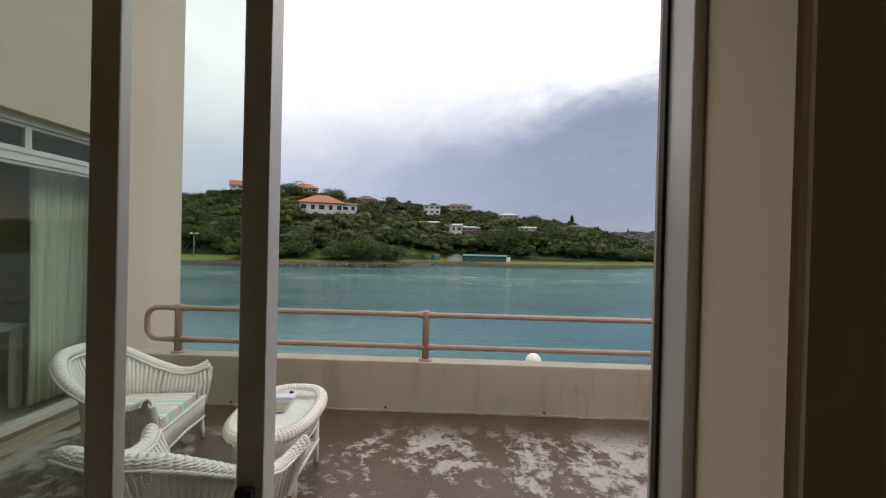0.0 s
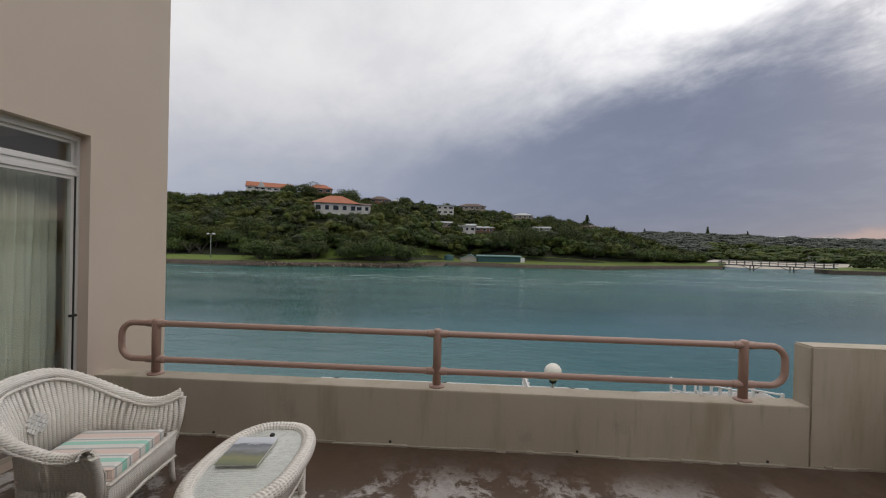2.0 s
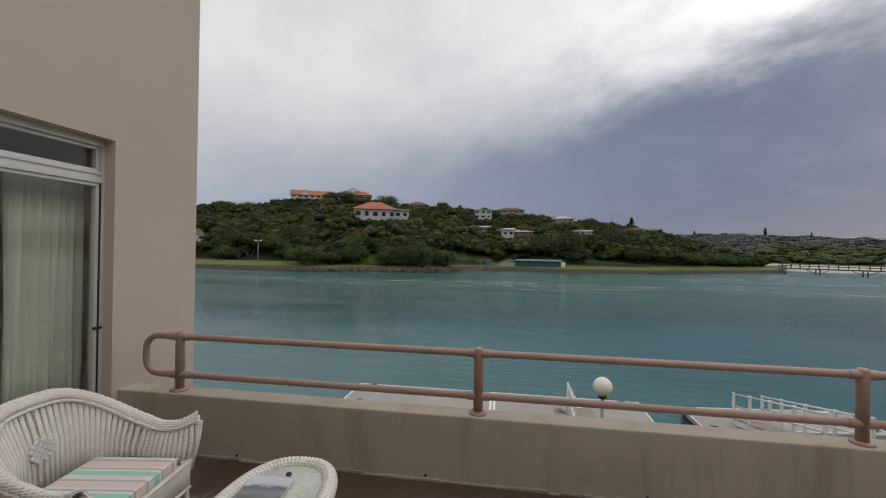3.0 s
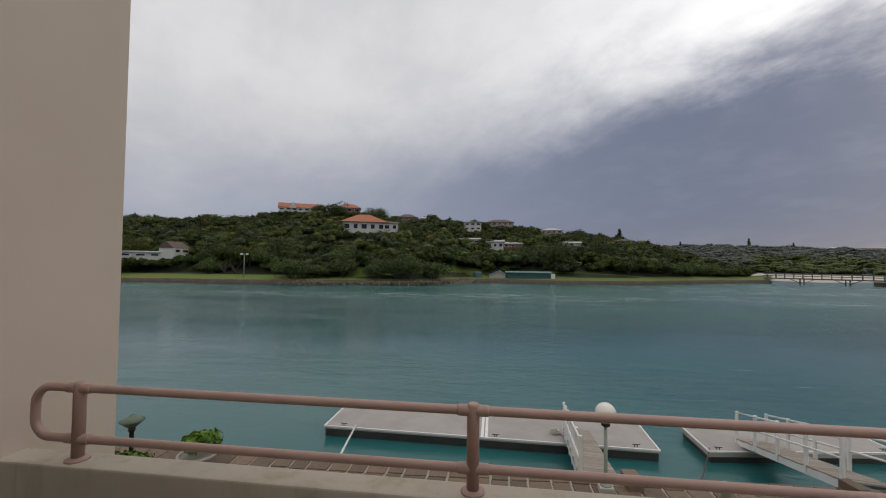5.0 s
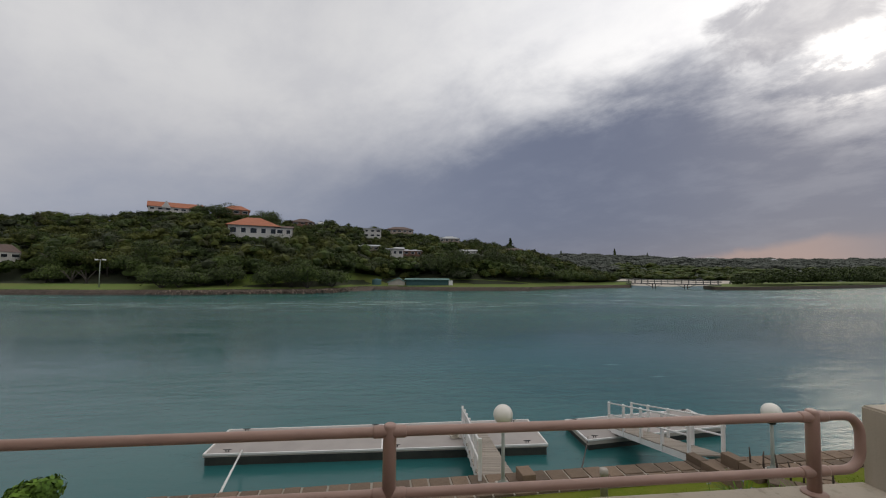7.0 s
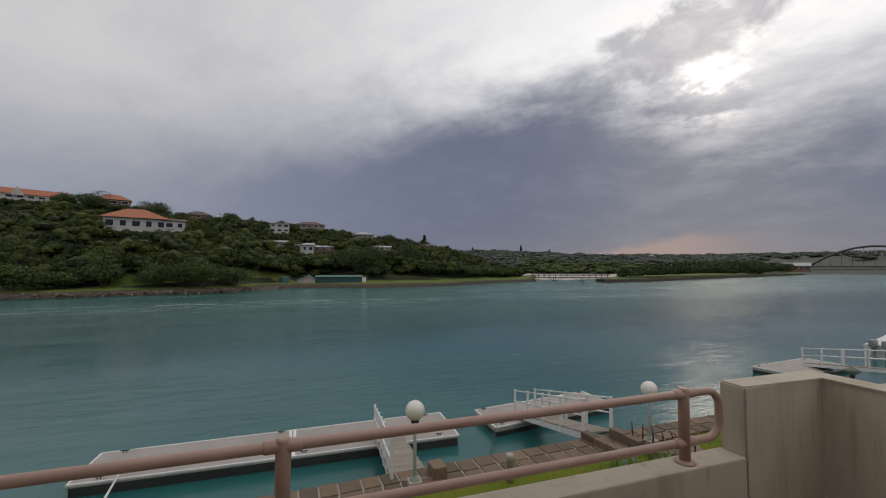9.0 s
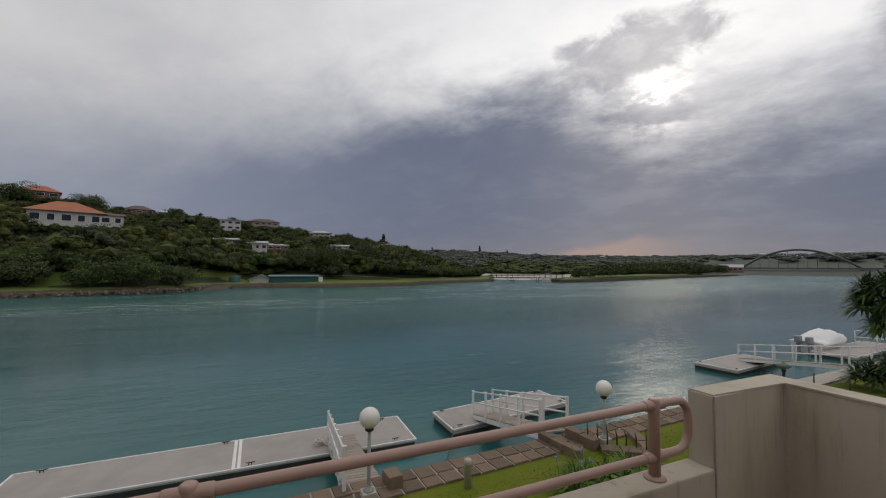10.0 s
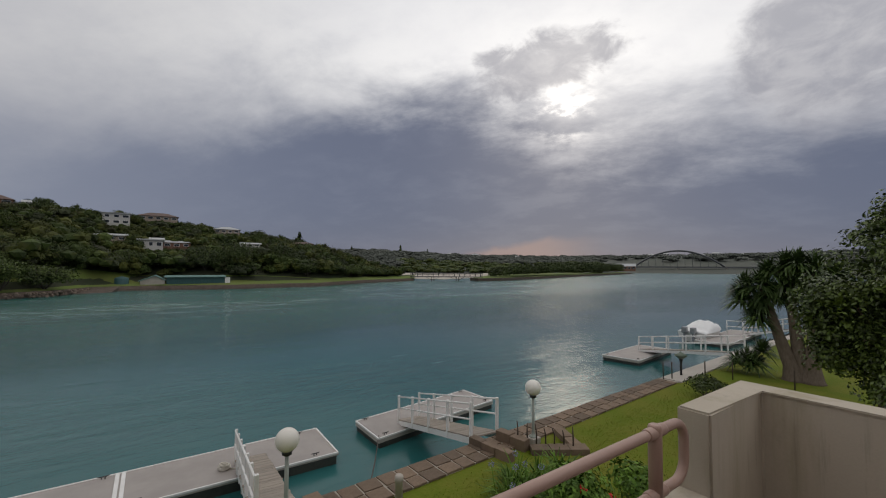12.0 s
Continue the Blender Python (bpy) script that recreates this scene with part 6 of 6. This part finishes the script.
strap_clump((6.35, 4.75, LAWN), 260, 0.75, "agapanthus clump with pale blue flower heads", 5)
strap_clump((7.1, 4.9, LAWN), 240, 0.8, "strap-leaved garden clump beside the stone kerb", 1)
shrub((16.4, 5.4, LAWN), (0.75, 0.7, 0.45), 1000, LEAF_BUSH, "grey-green rounded garden shrub")
shrub((-7.5, 5.5, LAWN), (0.6, 0.5, 0.3), 800, LEAF_BRIGHT, "low bright green shrub by the quay")


def potted_plant():
    p = thing("potted_plant", "bushy green plant in a stone tub on the quay", "potted plant", (-6.25, 6.0, LAWN + 0.03))
    bm = bmesh.new()
    lathe(bm, [(0.30, 0), (0.36, 0.22), (0.40, 0.24), (0.40, 0.28), (0.34, 0.28), (0.32, 0.25)], 20)
    part("tub", bm, CONCRETE, p)
    ob = new("foliage", quads("foliage", crown((0, 0, 0.48), (0.46, 0.42, 0.27), 9, 110, 0.12, 0.07), LEAF_BRIGHT))
    ob.parent = p


potted_plant()


def stone_kerbs():
    for a, b, w, h, lb in (((7.1, 7.15), (7.25, 5.85), 0.22, 0.22, "low brown stone kerb beside the gangway"), ((7.85, 6.95), (7.98, 6.05), 0.25, 0.28, "low brown stone wall beside the lamp"),
                           ((2.82, 6.72), (2.85, 6.3), 0.3, 0.3, "square brown stone block beside the gangway"), ((7.98, 5.95), (9.15, 5.15), 0.35, 0.14, "brown stone slab round the lamp"), ((9.0, 5.3), (9.5, 6.3), 0.3, 0.14, "brown stone slab on the lawn's edge")):
        va, vb = Vector((*a, 0)), Vector((*b, 0))
        L = (vb - va).length
        k = thing("stone_kerb", lb, "kerb", (a[0], a[1], LAWN), math.degrees(math.atan2((vb - va).y, (vb - va).x)))
        n = max(1, int(L / 0.4))
        for i in range(n):
            bm = bmesh.new()
            j = rng.uniform(-0.012, 0.012)
            box(bm, (i * L / n + 0.006, -w / 2 + j, -0.02), ((i + 1) * L / n - 0.006, w / 2 + j, h + rng.uniform(-0.01, 0.012)), 0.014)
            part("stone", bm, STONE, k)
    for i in range(7):
        s = thing("wooden_stake", "thin dark wooden garden stake", "stake", (8.05 + 0.14 * i + rng.uniform(-0.05, 0.05), 6.4 - 0.17 * i, LAWN), group="garden stakes")
        bm = bmesh.new()
        tube(bm, [(0, 0, -0.05), (rng.uniform(-0.03, 0.03), 0, 0.35), (rng.uniform(-0.05, 0.05), 0.02, rng.uniform(0.45, 0.62))], [0.022, 0.02, 0.012], 6)
        part("stick", bm, WOODDARK, s)
    b = thing("bollard", "short pale concrete bollard on the lawn's edge", "bollard", (4.25, 5.86, LAWN))
    bm = bmesh.new()
    lathe(bm, [(0.075, 0), (0.075, 0.46), (0.085, 0.47), (0.085, 0.55), (0.06, 0.58)], 16)
    part("body", bm, CONCRETE, b)
    for x, y in ((17.6, 7.1), (18.9, 6.4), (19.7, 5.7), (20.0, 3.8), (20.25, 1.75), (20.4, 0.6), (17.3, 7.3)):
        s = thing("fence_stake", "thin dark fence stake across the lawn", "fence stake", (x, y, LAWN), group="fence stakes")
        bm = bmesh.new()
        tube(bm, [(0, 0, -0.05), (0, 0, 0.72)], 0.025, 6)
        part("stick", bm, WOODDARK, s)


stone_kerbs()


def mooring():
    p = thing("mooring_pole", "slanting pale pole holding the long pontoon off the quay", "pole", (-3.36, 6.7, LAWN))
    bm = bmesh.new()
    tube(bm, [(0, 0, 0.05), (-1.4, 5.24, -1.32)], 0.028, 8)
    part("bar", bm, WHITE, p)
    c = thing("mooring_chain", "rusty sagging mooring chain of the short pontoon", "chain", (4.0, 7.0, LAWN))
    bm = bmesh.new()
    tube(bm, [(3.0 * t, 5.12 * t, -0.15 - 1.25 * t - 0.9 * math.sin(math.pi * t) * 0.6) for t in [i / 14 for i in range(15)]], 0.018, 6, rope=0.3, twist=60)
    part("links", bm, CHAINM, c)
    for x in (1.5, 7.3):
        f = thing("ladder_post", "slim grey pile standing in the water by the quay", "pile", (x + 3.1, 8.4 + 0.02 * x, WATER - 0.3), group="quay piles")
        bm = bmesh.new()
        lathe(bm, [(0.04, 0), (0.04, 0.75), (0.02, 0.8)], 10)
        part("shaft", bm, DARKMETAL, f)


mooring()


def rope_coil():
    r = thing("rope_coil", "coiled pale mooring rope lying on the pontoon", "rope", (2.2, 12.45, DOCK + 0.004))
    bm = bmesh.new()
    tube(bm, [((0.10 + 0.02 * math.sin(k * 0.9)) * (1 + 0.012 * k % 0.5) * math.cos(k * 0.42), (0.10 + 0.02 * math.sin(k * 0.9)) * (1 + 0.012 * k % 0.5) * math.sin(k * 0.42), 0.02 + 0.0022 * k) for k in range(75)], 0.018, 8, rope=0.2, twist=150)
    part("coils", bm, ROPE, r)
    bm = bmesh.new()
    tube(bm, [(0.1, 0.0, 0.018), (0.3, -0.12, 0.018), (0.42, -0.35, 0.018)], 0.018, 8, rope=0.2, twist=150)
    part("loose_end", bm, ROPE, r)


rope_coil()


def boat():
    b = thing("motor_boat", "small moored motor boat under a white cover", "boat", (40.7, 15.1, WATER), -1)
    L, W = 5.2, 1.05
    bm = bmesh.new()
    rows = []
    for i in range(13):
        t = i / 12
        w = W * (1 - max(0, (t - 0.45) / 0.55) ** 2.2)
        w = max(w, 0.02)
        x = -L / 2 + L * t
        rows.append([bm.verts.new(p) for p in ((x, -w, 0.75 + 0.25 * t * t), (x, -w * 0.92, 0.35 + 0.3 * t ** 3), (x, 0, -0.15 + 0.6 * t ** 4), (x, w * 0.92, 0.35 + 0.3 * t ** 3), (x, w, 0.75 + 0.25 * t * t))])
    for a, c in zip(rows, rows[1:]):
        for k in range(4):
            bm.faces.new((a[k], c[k], c[k + 1], a[k + 1])).smooth = True
    bm.faces.new(rows[0])
    part("hull", bm, WHITE, b)
    bm = bmesh.new()
    rows = []
    for i in range(15):
        t = i / 14
        w = W * 1.04 * (1 - max(0, (t - 0.45) / 0.55) ** 2.2) + 0.02
        x = -L / 2 + L * t
        peak = 0.85 + 0.25 * t * t + 0.68 * math.exp(-((t - 0.45) / 0.25) ** 2) + 0.10 * math.sin(i * 2.1)
        rows.append([bm.verts.new((x, w * math.cos(math.pi * k / 10), 0.72 + 0.25 * t * t + (peak - 0.72 - 0.25 * t * t) * math.sin(math.pi * k / 10) ** 0.7 + 0.06 * math.sin(i * 1.7 + k * 2.3) * math.sin(math.pi * k / 10))) for k in range(11)])
    for a, c in zip(rows, rows[1:]):
        for k in range(10):
            bm.faces.new((a[k], c[k], c[k + 1], a[k + 1])).smooth = True
    bm.faces.new(rows[0])
    part("cover", bm, COVER, b)
    for s in (-0.35, 0.35):
        bm = bmesh.new()
        box(bm, (-L / 2 - 0.55, s - 0.18, 0.75), (-L / 2 - 0.05, s + 0.18, 1.25), 0.08)
        box(bm, (-L / 2 - 0.4, s - 0.08, -0.2), (-L / 2 - 0.15, s + 0.08, 0.8), 0.03)
        part("outboard_motor", bm, OUTBOARD, b, "grey outboard motor")


boat()


def lawn_blades():
    n = 26000
    x = rng.uniform(2.5, 19, n)
    y = rng.uniform(0.6, 1.0, n) + (lawn_edge(x) - 1.2) * rng.uniform(0, 1, n)
    ok = y < lawn_edge(x) - 0.02
    x, y = x[ok], y[ok]
    n = len(x)
    a = rng.uniform(0, 2 * np.pi, n)
    h = rng.uniform(0.02, 0.055, n)
    w = 0.006
    v = np.empty((n, 3, 3))
    v[:, 0] = np.column_stack([x - w * np.cos(a), y - w * np.sin(a), np.full(n, LAWN)])
    v[:, 1] = np.column_stack([x + w * np.cos(a), y + w * np.sin(a), np.full(n, LAWN)])
    v[:, 2] = np.column_stack([x + rng.normal(0, 0.02, n), y + rng.normal(0, 0.02, n), LAWN + h])
    tagged(new("grass", quads("grass", v.reshape(-1, 3), BLADE, 3)), "short uneven grass blades of the lawn", "grass", kind="stuff")


lawn_blades()


def flood_light():
    az, r = -33.9, 122
    x, y = polar(az, r)
    p = thing("street_lamp", "tall pale lamp post on the far lawn", "lamp", (x, y, -3.4))
    bm = bmesh.new()
    tube(bm, [(0, 0, 0), (0, 0, 6.8)], [0.12, 0.08], 8)
    part("pole", bm, POLEGREEN, p)
    bm = bmesh.new()
    box(bm, (-0.9, -0.06, 6.7), (0.9, 0.06, 6.82))
    part("arm", bm, CONCRETE, p)
    for s in (-0.8, 0.8):
        bm = bmesh.new()
        box(bm, (s - 0.3, -0.2, 6.6), (s + 0.3, 0.2, 6.95), 0.04)
        part("floodlight", bm, WHITE, p)


flood_light()


def slipway():
    bm = bmesh.new()
    pts = [polar(a, r) for a, r in ((-6.6, 116), (-3.5, 120), (-2.5, 127), (-5.0, 128))]
    vs = [bm.verts.new((x, y, z)) for (x, y), z in zip(pts, (-4.7, -4.7, -3.3, -3.3))]
    lo = [bm.verts.new((v.co.x, v.co.y, -5.2)) for v in vs]
    bm.faces.new(vs)
    for i in range(4):
        bm.faces.new((vs[i], lo[i], lo[(i + 1) % 4], vs[(i + 1) % 4]))
    solid("pavement_slipway", bm, FARBANK, "pale concrete slipway into the water", "pavement")
    bm = bmesh.new()
    for i in range(420):
        a = rng.uniform(-30, -5)
        if rng.uniform() < 0.45:
            a = rng.uniform(-10, -5)
        s = float(shore(a))
        x, y = polar(a, s + rng.uniform(-1.6, 0.4))
        r = rng.uniform(0.18, 0.5)
        m = Matrix.Translation((x, y, rng.uniform(-4.5, -3.7))) @ Euler(rng.uniform(0, 6, 3)).to_matrix().to_4x4() @ Matrix.Diagonal((r, r * 0.8, r * 0.6, 1))
        bmesh.ops.create_icosphere(bm, subdivisions=1, radius=1.0, matrix=m)
    tagged(new("shore_rocks", mesh_of("shore_rocks", bm, ROCK)), "brown boulders heaped along the far bank", "rocks", kind="stuff")


slipway()


def quay_stones():
    """Two rows of squared slabs along the quay, laid in pale mortar."""
    owner = bpy.data.objects["pavement_quay"]
    kinds = []
    for k in range(6):
        bm = bmesh.new()
        j = [rng.uniform(-0.02, 0.02) for _ in range(8)]
        out = [(-0.5 + j[0], -0.5 + j[1]), (0.5 + j[2], -0.5 + j[3]), (0.5 + j[4], 0.5 + j[5]), (-0.5 + j[6], 0.5 + j[7])]
        prism(bm, out, -0.02, 0.022 + 0.006 * k / 5)
        bmesh.ops.bevel(bm, geom=[e for e in bm.edges if all(v.co.z > 0 for v in e.verts)], offset=0.012, segments=1, affect="EDGES")
        kinds.append(mesh_of("stone", bm, STONE))
    x = -9.5
    i = 0
    while x < 17.2:
        w = rng.uniform(0.36, 0.52)
        xm = x + w / 2
        y0, y1 = lawn_edge(xm) - 0.03, quay_out(xm) - 0.005
        cut = y0 + (y1 - y0) * (0.47 + rng.uniform(-0.04, 0.04))
        for a, b in ((y0, cut), (cut, y1)):
            ob = new("stone", kinds[i % 6])
            i += 1
            ob.parent = owner
            ob.matrix_world = pose(xm, (a + b) / 2, LAWN + 0.03, 0, 0, 2.1 + rng.uniform(-1, 1)) @ Matrix.Diagonal((w - 0.045, b - a - 0.045, 1, 1))
        x += w


quay_stones()


def pontoon_rail():
    r = thing("handrail", "white pipe handrail on the pontoon beside the boat", "handrail", (43.4, 14.3, DOCK), -60)
    for x in (0.0, 1.2, 2.3):
        bm = bmesh.new()
        tube(bm, [(x, 0, -0.03), (x, 0, 1.15)], 0.035, 8)
        part("post", bm, WHITE, r)
    for z in (0.62, 1.13):
        bm = bmesh.new()
        tube(bm, [(-0.05, 0, z), (2.4, 0, z)], 0.035, 8)
        part("rail", bm, WHITE, r)


pontoon_rail()


def garden_stones():
    for i in range(11):
        s = thing("garden_stone", "pale rounded stone in a heap on the lawn", "stone", (25.6 + 0.5 * rng.uniform(-1, 1), 2.1 + 0.75 * rng.uniform(-1, 1), LAWN - 0.02), rng.uniform(0, 360), "heap of stones")
        bm = bmesh.new()
        bmesh.ops.create_icosphere(bm, subdivisions=2, radius=rng.uniform(0.14, 0.3))
        k = rng.uniform(0, 50)
        for v in bm.verts:
            v.co *= 1 + 0.35 * noise.noise(v.co * 4 + Vector((k, 0, 0)))
            v.co.z = v.co.z * 0.7 + 0.12
        part("stone", bm, CONCRETE, s)


garden_stones()
